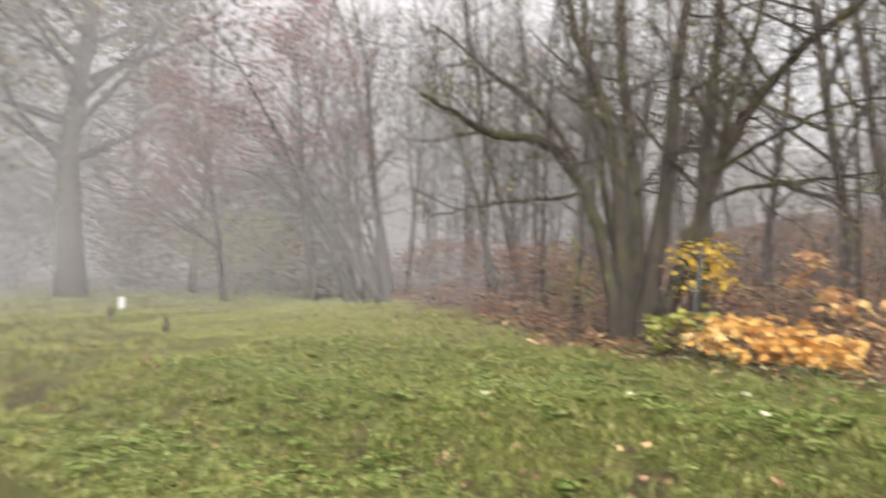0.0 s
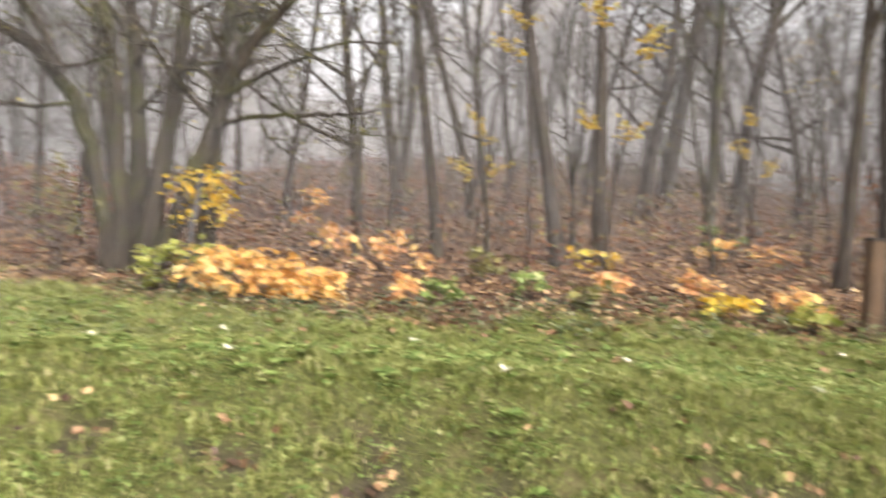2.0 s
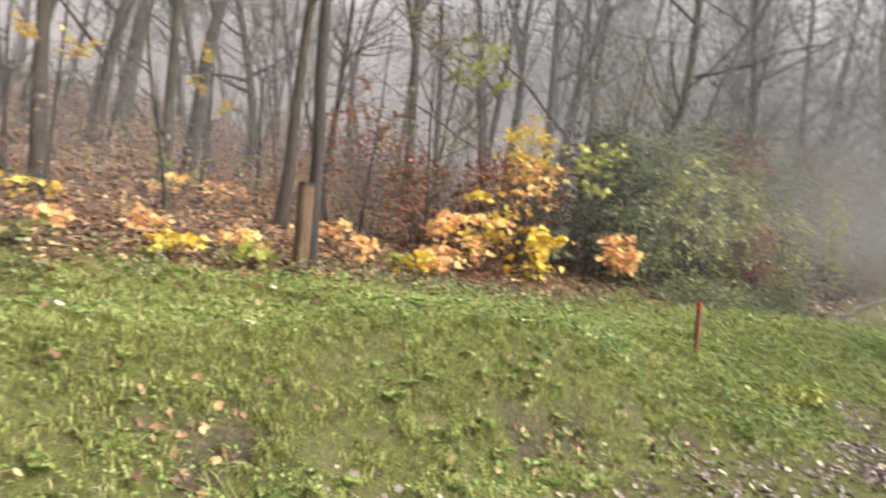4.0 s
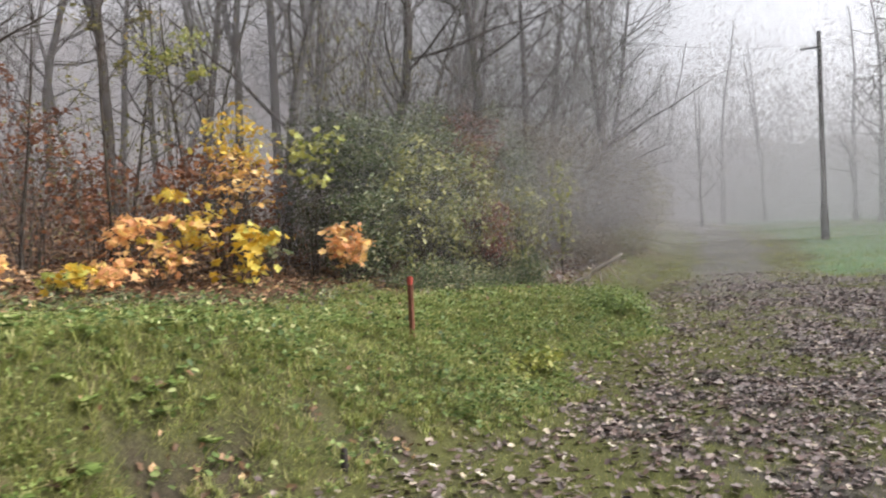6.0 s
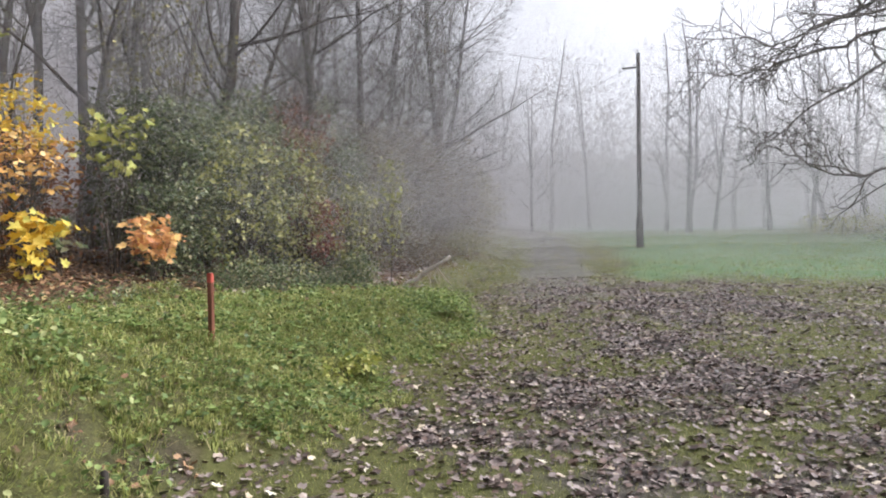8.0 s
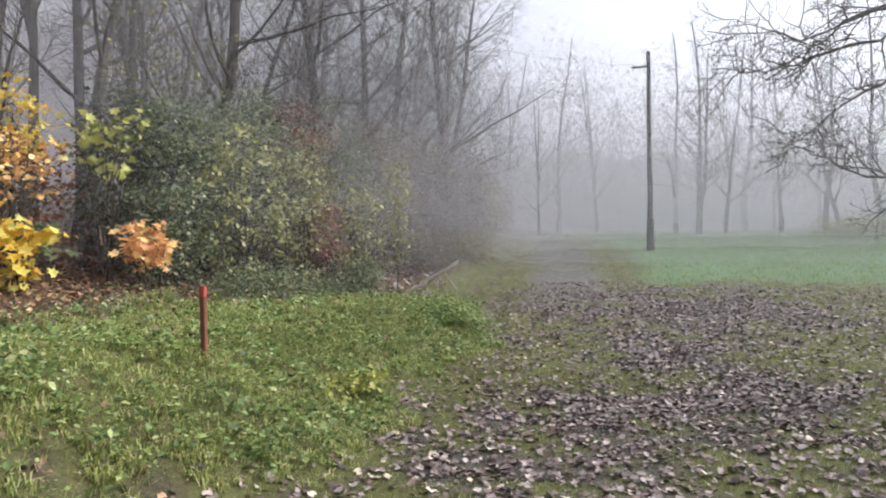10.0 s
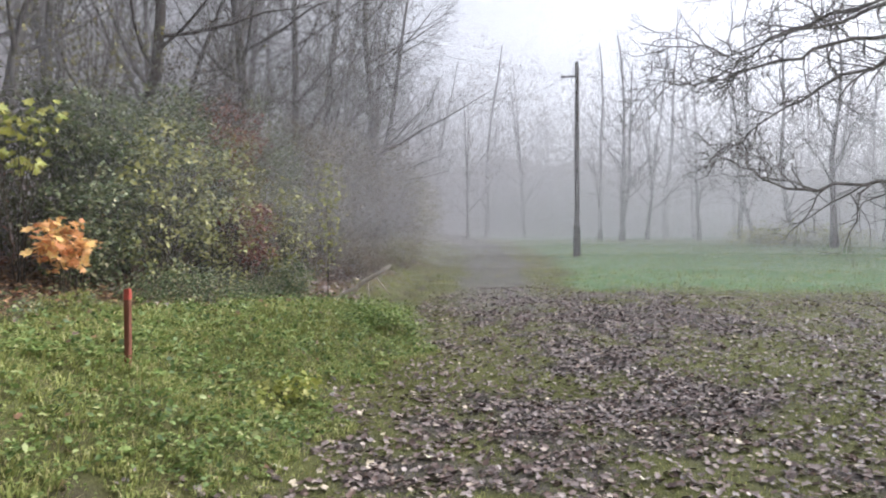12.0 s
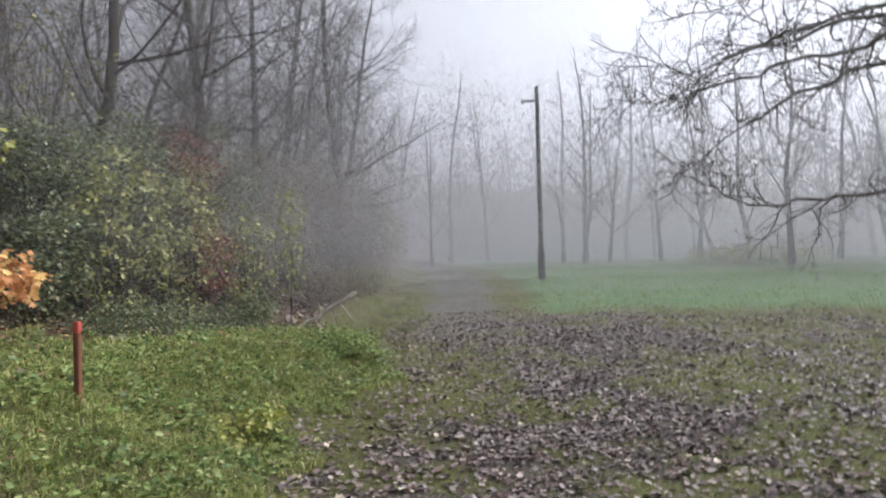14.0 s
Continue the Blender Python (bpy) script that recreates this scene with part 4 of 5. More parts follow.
shrub(28.5, 7.2, 3.6, 1.3, 1.1, 75, 34, .07, OLIVE_LEAF, "low olive undergrowth along the track", 114, .2, .8, LEAF_SMALL, 12, .03)
shrub(16.6, 4.5, 1.8, 1.1, .24, 105, 41, .06, WEED, "tangle of green brambles on the bank's end", 115, .16, .7, LEAF_SMALL, 14, .03)
shrub(18.0, 7.3, 3.6, 1.1, .5, 120, 38, .06, GREEN_LEAF, "low green undergrowth below the thicket", 116, .18, .7, LEAF_SMALL, 14, .03)
shrub(15.2, 7.6, 3.4, 1.0, .6, 90, 34, .06, GREEN_LEAF, "low green undergrowth below the thicket", 117, .16, .7, LEAF_SMALL, 12, .03)
shrub(11.45, 4.0, 1.5, .5, .3, 26, 9, .085, LIME, "low yellow-green plant at the foot of the bank", 118, .08, .5, LEAF_OVAL, 8, .05, "plant")
shrub(42.5, -9.2, 2.2, 7.0, .95, 150, 18, .13, LIME, "pale green low hedge across the clearing", 119, .3, .6, LEAF_OVAL, 12, .03, "hedge")

# behind the lawn
shrub(-16.5, 15.2, 4.2, 2.2, 2.6, 130, 30, .16, OLIVE_LEAF, "ochre shrub behind the lawn", 133, .26, .7, LEAF_SMALL, 12, .08)
shrub(-13.4, 15.2, 3.4, 1.6, 2.0, 100, 30, .15, DULL_LEAF, "dull brown shrub behind the lawn", 134, .24, .7, LEAF_SMALL, 10, .06)
shrub(-21.0, 15.4, 5.0, 2.4, 3.4, 140, 30, .18, DULL_LEAF, "dull dark brown shrub behind the lawn", 135, .3, .7, LEAF_SMALL, 10, .06)
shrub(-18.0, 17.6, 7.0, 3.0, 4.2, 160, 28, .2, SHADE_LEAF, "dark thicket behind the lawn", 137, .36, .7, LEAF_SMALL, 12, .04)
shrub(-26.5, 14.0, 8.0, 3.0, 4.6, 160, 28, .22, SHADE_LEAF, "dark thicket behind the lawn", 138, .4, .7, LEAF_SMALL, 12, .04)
shrub(-10.0, 18.6, 6.0, 2.6, 1.5, 80, 26, .15, RUST_LEAF, "rust-brown thicket under the trees", 139, .3, .7, LEAF_SMALL, 10, .04)
shrub(-32.0, 11.0, 7.0, 4.0, 5.0, 120, 24, .22, OLIVE_LEAF, "grey-green thicket behind the lawn", 140, .42, .7, LEAF_SMALL, 10, .04)
shrub(-6.0, 15.0, 4.0, 2.0, 1.2, 70, 22, .12, RUST_LEAF, "low rust-brown undergrowth under the trees", 141, .24, .7, LEAF_SMALL, 8, .04)


def leaning_clump(x, y, stems, height, lean, seed, label):
    rng = np.random.default_rng(seed)
    root = new("tree")
    root.location = (x, y, float(ground_z(x, y)))
    crown, tips = Tubes(), []
    for k in range(stems):
        s = Tubes()
        w = (lean[0] * rng.uniform(.1, 1.3) + rng.normal(0, .08), lean[1] * rng.uniform(.1, 1.3) + rng.normal(0, .08), 1)
        ln = bent(rng, (rng.normal(0, .3), rng.normal(0, .25), -.2), w, height * rng.uniform(.75, 1.1), 9, .07, .01)
        r = rng.uniform(.06, .1)
        s.add(ln, np.linspace(r, .015, 10), 7)
        for j in range(8):
            f = .3 + .68 * (j + rng.random()) / 8
            p, d = along_line(ln, min(f, .98))
            L = rng.uniform(.8, 1.8)
            limb = bent(rng, p, sideways(rng, d, rng.uniform(.4, .7)), L, 5, .12, .03)
            s.add(limb, np.linspace(.02, .006, 6), 4, False)
            twigs_on(rng, crown, limb, .016, 6, L * .5, 2, .15, .65, .03, tips)
        part("stem", s.mesh("stem", BARK_GREY), root)
    tagged(part("crown", crown.mesh("crown", TWIG), root), kind="stuff")
    part("leaves", leaves_at_tips("leaves", rng, tips, .12, .07, RUST_LEAF, LEAF_OVAL, .07), root, "sparse reddish leaves")
    tagged(root, label, "tree")


leaning_clump(-10.4, 14.5, 6, 7.5, (-.42, -.28), 51, "clump of thin stems leaning out over the lawn")
leaning_clump(-12.0, 15.1, 4, 6.5, (-.3, -.2), 52, "clump of thin stems leaning out over the lawn")


def spray_sapling(x, y, height, sprays, mat, leaf, seed, label):
    """A whip of a tree with flat sprays of leaves, each (dx, dy, z) from its root."""
    rng = np.random.default_rng(seed)
    root = new("sapling")
    root.location = (x, y, float(ground_z(x, y)))
    stem = Tubes()
    ln = bent(rng, (0, 0, -.15), (0, 0, 1), height, 9, .04, .06)
    stem.add(ln, np.linspace(.035, .008, 10), 6)
    tw, pos = Tubes(), []
    for dx, dy, z in sprays:
        p, _ = along_line(ln, min(max((z - .5) / height, .1), .95))
        tip = np.array([dx, dy, z])
        arm = np.array([p, (p + tip) / 2 + (0, 0, .12), tip])
        stem.add(arm, [.012, .009, .005], 4, False)
        out = unit(tip - p)
        for k in range(9):
            s, e = along_line(arm, rng.uniform(.45, .99))
            side = unit(np.cross(out, (0, 0, 1))) * rng.choice([-1, 1])
            twig = bent(rng, s, out * .6 + side, rng.uniform(.2, .45), 3, .1, 0)
            tw.add(twig, [.005, .004, .003, .002], 3, False)
            for j in range(5):
                pos.append(along_line(twig, (j + .6) / 5.2)[0] + rng.normal(0, .03, 3))
    pos = np.array(pos)
    part("stem", stem.mesh("stem", BARK), root)
    tagged(part("brushwood", tw.mesh("brushwood", TWIG), root), kind="stuff")
    nor = rng.normal(size=pos.shape) * .35 + np.array([0, 0, 1])
    tagged(part("leaves", leaves_mesh("leaves", rng, pos, nor, rng.uniform(.7, 1.2, len(pos)) * leaf, LEAF_OVAL, mat), root), kind="stuff")
    tagged(root, label, "sapling")


spray_sapling(3.75, 12.0, 6.0, [(-.3, -.2, 4.3), (-.8, 0, 4.6), (.6, -.3, 3.7), (.3, -.3, 2.3), (-.4, .1, 2.5), (.9, 0, 4.1)], YELLOW_LEAF, .11, 161, "young tree with flat sprays of yellow leaves")
spray_sapling(2.5, 12.1, 6.0, [(-.5, -.2, 3.6), (.2, .1, 4.7), (-.2, .3, 4.2), (.5, .2, 4.9)], YELLOW_LEAF, .11, 162, "young tree with flat sprays of yellow leaves")
spray_sapling(1.75, 13.0, 4.0, [(.3, -.2, 1.55), (-.4, -.1, 1.6), (.1, 0, 2.2), (-.1, .2, 2.5)], YELLOW_LEAF, .1, 163, "young tree with flat sprays of golden leaves")
spray_sapling(6.7, 13.2, 4.5, [(.3, -.2, 1.9), (-.3, 0, 2.2), (0, .2, 2.8)], YELLOW_LEAF, .09, 164, "young tree with thin sprays of yellow leaves")
spray_sapling(10.2, 10.8, 5.5, [(.3, -.2, 3.6), (-.4, 0, 4.2), (.2, .2, 4.8), (-.7, .1, 4.6), (.8, 0, 4.4)], OLIVE_LEAF, .09, 165, "young tree with sprays of olive leaves")
spray_sapling(12.4, 11.4, 5.2, [(.3, -.2, 3.7), (-.5, 0, 3.9), (.7, .1, 3.9), (-.9, 0, 3.7)], LIME, .12, 166, "young tree with a spray of yellow-green leaves")
spray_sapling(9.0, 11.3, 4.4, [(.3, -.2, 2.3), (-.4, 0, 2.7), (.9, .1, 2.6), (-.1, .2, 3.1)], RUST_LEAF, .09, 167, "young tree with sprays of rust-red leaves")


def make_undergrowth():
    """Whips, dead stalks and low leaves that fill the floor of the wood."""
    rng = np.random.default_rng(171)
    whips = Tubes()
    x, y = rng.uniform(-14, 24, 900), rng.uniform(8.6, 32, 900)
    keep = (litter_weight(x, y) > .8) & (y > 9.5) & (rng.random(900) < .35 + .65 * smooth(12, 17, y))
    for px, py in zip(x[keep], y[keep]):
        p = on_ground(px, py)
        ln = bent(rng, p - (0, 0, .05), (rng.normal(0, .15), rng.normal(0, .15), 1), rng.uniform(.7, 3.0), 4, .1, .04)
        whips.add(ln, np.linspace(.011, .004, 5), 3, False)
        for k in range(5):
            s, d = along_line(ln, rng.uniform(.35, .95))
            whips.add(bent(rng, s, sideways(rng, d, .6), rng.uniform(.2, .7), 2, .15, .02), [.005, .004, .003], 3, False)
    tagged(new("undergrowth", whips.mesh("undergrowth", TWIG)), "thin bare whips and stalks on the wood's floor", "undergrowth", kind="stuff")
    for n, box, hi, size, mat, label in ((11000, (-9, 9, 11, 30), .75, .09, RUST_LEAF, "rust-brown undergrowth on the wood's floor"), (9000, (-14, 24, 12, 34), 1.5, .13, DULL_LEAF, "dull brown undergrowth deep in the wood"),
                                         (7000, (8, 24, 10, 22), 1.8, .09, RUST_LEAF, "rust-brown undergrowth below the trees"), (12000, (1, 13, 13, 27), .8, .085, WOOD_LEAF, "brown stalks and last leaves below the trees"), (5000, (-2, 24, 10, 24), 1.3, .08, OLIVE_LEAF, "olive undergrowth below the trees")):
        x, y = scatter(rng, n, *box, lambda x, y: litter_weight(x, y) * smooth(.25, .65, patch(x * .6 + 2, y * .6)))
        pos = on_ground(x, y) + np.array([0, 0, 1]) * (rng.random(len(x)) ** 1.6 * hi + .05)[:, None]
        nor = rng.normal(size=pos.shape) * .7 + np.array([0, 0, .7])
        tagged(new("undergrowth", leaves_mesh("undergrowth", rng, pos, nor, rng.uniform(.6, 1.2, len(x)) * size, LEAF_OVAL, mat)), label, "undergrowth", kind="stuff")


# ---------------------------------------------------------------- poles, stakes and other things
def lathe_tube(pts, radii, sides, mat, name):
    t = Tubes()
    t.add(pts, radii, sides)
    return t.mesh(name, mat)


def box_mesh(name, size, mat, bevel=.004):
    bm = bmesh.new()
    bmesh.ops.create_cube(bm, size=1.0)
    bmesh.ops.scale(bm, vec=size, verts=bm.verts)
    bmesh.ops.bevel(bm, geom=bm.edges[:], offset=bevel, segments=2, affect="EDGES")
    me = bpy.data.meshes.new(name)
    bm.to_mesh(me)
    bm.free()
    me.materials.append(mat)
    return me


def insulator(parent, place):
    ob = part("insulator", lathe_tube([(0, 0, -.06), (0, 0, -.02), (0, 0, .0), (0, 0, .03), (0, 0, .05), (0, 0, .1)], [.02, .045, .03, .045, .03, .02], 10, GLAZE, "insulator"), parent, "white glazed insulator")
    ob.location = place
    return ob


def wooden_pole(x, y, height, r0, r1, mat, label, lean=(0, 0), arm=True, cuff=False):
    root = new("utility_pole")
    root.matrix_world = stand(x, y, *lean)
    k = 10
    rng = np.random.default_rng(int(height * 10))
    pts = np.stack([rng.normal(0, .006, k), rng.normal(0, .006, k), np.linspace(-.3, height, k)], -1)
    part("shaft", lathe_tube(pts, np.linspace(r0, r1, k), 14, mat, "shaft"), root)
    part("cap", lathe_tube([(0, 0, height - .01), (0, 0, height + .03), (0, 0, height + .09)], [r1 * 1.15, r1 * 1.1, .02], 14, METAL, "cap"), root, "dark metal cap")
    if cuff:
        part("cuff", lathe_tube([(0, 0, 0), (0, 0, .6), (0, 0, 1.25), (0, 0, 1.3)], [r0 * 1.35, r0 * 1.3, r0 * 1.25, r0 * 1.05], 14, POLE_WOOD, "cuff"), root, "thicker lower sleeve")
        for z in (.35, 1.1):
            part("band", lathe_tube([(0, 0, z - .03), (0, 0, z + .03)], [r0 * 1.38, r0 * 1.36], 14, METAL, "band"), root, "metal band")
    if arm:
        a = part("bracket", box_mesh("bracket", (.06, .75, .07), METAL), root, "short metal bracket")
        a.location = (0, .3, height - .55)
        for dy in (.15, .6):
            insulator(root, (0, dy, height - .46))
    return tagged(root, label, "utility pole")


wooden_pole(34.86, 1.24, 8.1, .115, .08, POLE_WOOD, "tall weathered wooden utility pole beside the track", cuff=True)
near_pole = wooden_pole(6.2, 8.65, 3.75, .095, .075, DARK_POLE, "dark wooden pole at the edge of the wood", (-.03, 0), arm=False)
insulator(near_pole, (.1, -.02, 3.6))


def wire(a, b, sag, label):
    t = np.linspace(0, 1, 40)[:, None]
    pts = np.array(a) * (1 - t) + np.array(b) * t
    pts[:, 2] -= sag * 4 * (t * (1 - t))[:, 0]
    tagged(new("overhead_wire", lathe_tube(pts, np.full(40, .006), 5, CABLE, "overhead_wire")), label, "wire")


wire((6.12, 8.63, 4.72), (34.86, 1.84, 8.6), .5, "thin dark wire from the near pole to the far pole")
wire((34.86, 1.4, 8.6), (62, 14, 11.5), .6, "thin dark wire running on from the far pole")

post = new("wooden_post")
post.matrix_world = stand(5.66, 8.09, .01, 0)
part("shaft", box_mesh("shaft", (.175, .15, 1.5), POST_WOOD, .02), post).location = (0, 0, .3)
part("cap", box_mesh("cap", (.19, .165, .03), DARK_POLE, .008), post, "dark weathered cap").location = (0, 0, 1.065)
tagged(post, "brown squared wooden post in front of the pole", "post")

stake = new("marker_stake")
stake.matrix_world = stand(9.6, 4.74, .0, .01)
part("shaft", box_mesh("shaft", (.055, .05, .95), STAKE_RED, .006), stake).location = (0, 0, .145)
part("tip", box_mesh("tip", (.06, .055, .1), STAKE_TIP, .008), stake, "bright red painted top").location = (0, 0, .665)
tagged(stake, "red-painted wooden marker stake in the bank", "stake")


def peg(x, y, h, r, label):
    ob = new("peg")
    ob.matrix_world = stand(x, y, .03, .02)
    part("shaft", lathe_tube([(0, 0, -.1), (0, 0, h * .5), (0, 0, h)], [r, r, r * .8], 8, DARK_POLE, "shaft"), ob)
    tagged(ob, label, "peg")


peg(6.95, 3.75, .16, .03, "short dark wooden peg in the grass")
peg(-11.5, 8.75, .28, .05, "short dark post in the lawn")
peg(-14.2, 9.5, .3, .04, "short dark post in the lawn")

marker = new("marker_post")
marker.matrix_world = stand(-16.6, 11.5)
part("shaft", box_mesh("shaft", (.12, .12, .34), WHITE, .015), marker).location = (0, 0, .1)
tagged(marker, "small white marker post on the lawn", "post")

rod = new("fence_post")
rod.matrix_world = Matrix.Translation((-2.17, 9.2, float(ground_z(-2.17, 9.2)) - .1)) @ Vector((0, 0, 1)).rotation_difference(Vector((.12, .28, 1.45))).to_matrix().to_4x4()
part("shaft", lathe_tube([(0, 0, 0), (0, 0, .8), (0, 0, 1.6)], [.028, .027, .025], 8, METAL, "shaft"), rod)
tagged(rod, "leaning dark fence post beside the many-stemmed tree", "post")


def fallen_branch():
    rng = np.random.default_rng(71)
    root = new("fallen_branch")
    a, b = np.array([19.5, 6.4, float(ground_z(19.5, 6.4)) + .05]), np.array([19.5, 5.05, .93])
    t = Tubes()
    n = 9
    ln = a + (b - a) * np.linspace(0, 1, n)[:, None]
    ln[1:-1] += rng.normal(0, .025, (n - 2, 3))
    t.add(ln, np.linspace(.062, .04, n), 8)
    part("shaft", t.mesh("shaft", DEAD_WOOD), root)
    t = Tubes()
    t.add(bent(rng, ln[5], (0, .1, -1), .45, 4, .08, 0), np.linspace(.02, .012, 5), 6)
    t.add(bent(rng, ln[6], (.3, -.5, -.8), .62, 4, .08, 0), np.linspace(.02, .01, 5), 6)
    part("twigs", t.mesh("twigs", DEAD_WOOD), root)
    tagged(root, "pale bare fallen branch propped at the track's edge", "branch")


fallen_branch()


# ---------------------------------------------------------------- grass, weeds and fallen leaves
def scatter(rng, n, x0, x1, y0, y1, weight):
    x, y = rng.uniform(x0, x1, n), rng.uniform(y0, y1, n)
    keep = rng.random(n) < weight(x, y)
    return x[keep], y[keep]


def patch(x, y):
    return np.clip(.5 + .35 * np.sin(2.1 * x + 1.3 * y) * np.sin(1.7 * y - .8 * x + 2) + .3 * np.sin(5.3 * x - 2.1 * y) * np.sin(4.4 * y + 1.9 * x), 0, 1)


def grass_weight(x, y):
    return (1 - .7 * bare_weight(x, y)) * (1 - litter_weight(x, y)) * (1 - track_weight(x, y)) * (1 - gravel_weight(x, y))


def make_grass():
    rng = np.random.default_rng(5)
    x, y = scatter(rng, 480000, -9, 18.5, 3.0, 9.2, lambda x, y: grass_weight(x, y) * (.5 + .5 * patch(x, y)) * (1 - .15 * smooth(5, 8, x)))
    n = len(x)
    tall = (.65 + .6 * patch(x * .8 + 3, y * .8)) * (1 + .35 * smooth(1.6, .6, np.abs(y - toe(x) - 1.2)))
    tagged(new("grass", blades_mesh("grass", rng, on_ground(x, y, -.01), rng.uniform(.045, .11, n) * tall, rng.uniform(.007, .013, n), GRASS, 1.0)), "green wet grass on the bank", "grass", kind="stuff")
    x, y = scatter(rng, 16000, -9, 18.5, 3.0, 9.2, lambda x, y: grass_weight(x, y) * (.25 + .75 * smooth(.35, .7, patch(x * 1.7, y * 1.7))))
    per = 12
    off = rng.normal(0, .028, (len(x) * per, 2))
    cx, cy = np.repeat(x, per), np.repeat(y, per)
    L = np.repeat(rng.uniform(.08, .19, len(x)), per) * rng.uniform(.6, 1.1, len(cx))
    base = on_ground(cx + off[:, 0], cy + off[:, 1], -.01)
    way = unit(np.concatenate([off, np.zeros((len(off), 1))], 1) + rng.normal(0, .3, (len(off), 3)) * np.array([1, 1, 0]))
    side = np.stack([-way[:, 1], way[:, 0], np.zeros(len(way))], -1) * rng.uniform(.004, .0065, len(way))[:, None]
    mid = base + L[:, None] * (way * .28 + np.array([0, 0, .62]))
    tip = base + L[:, None] * (way * .85 + np.array([0, 0, .55]))
    v = np.stack([base - side, base + side, mid + side, mid - side, tip], 1).reshape(-1, 3)
    o = (np.arange(len(base)) * 5)[:, None]
    tagged(new("grass", np_mesh("grass", v, [o + np.array([[0, 1, 2, 3]]), o + np.array([[3, 2, 4]])], [GRASS])), "arching tufts of longer grass on the bank", "grass", kind="stuff")
    x, y = scatter(rng, 80000, -32, -7, -3, 17, lambda x, y: grass_weight(x, y) * .9)
    n = len(x)
    tagged(new("grass", blades_mesh("grass", rng, on_ground(x, y, -.01), rng.uniform(.08, .2, n), rng.uniform(.01, .02, n), GRASS, .5)), "green lawn grass", "grass", kind="stuff")
    x, y = scatter(rng, 80000, -13, -2.5, 8.6, 16, grass_weight)
    n = len(x)
    tagged(new("grass", blades_mesh("grass", rng, on_ground(x, y, -.01), rng.uniform(.06, .15, n), rng.uniform(.008, .014, n), GRASS, .9)), "green grass beside the many-stemmed tree", "grass", kind="stuff")
    x, y = scatter(rng, 60000, 18, 48, -14, 8, lambda x, y: grass_weight(x, y) * .9)
    n = len(x)
    tagged(new("grass", blades_mesh("grass", rng, on_ground(x, y, -.01), rng.uniform(.08, .16, n), rng.uniform(.012, .022, n), GRASS, .5)), "green grass of the clearing", "grass", kind="stuff")
    x, y = scatter(rng, 150000, 3.5, 26, -7, 4.4, lambda x, y: track_weight(x, y) * np.clip(green_weight(x, y) + .22, 0, 1))
    n = len(x)
    tagged(new("grass", blades_mesh("grass", rng, on_ground(x, y, -.01), rng.uniform(.03, .075, n), rng.uniform(.005, .01, n), GRASS, .6)), "short mossy grass on the track", "grass", kind="stuff")


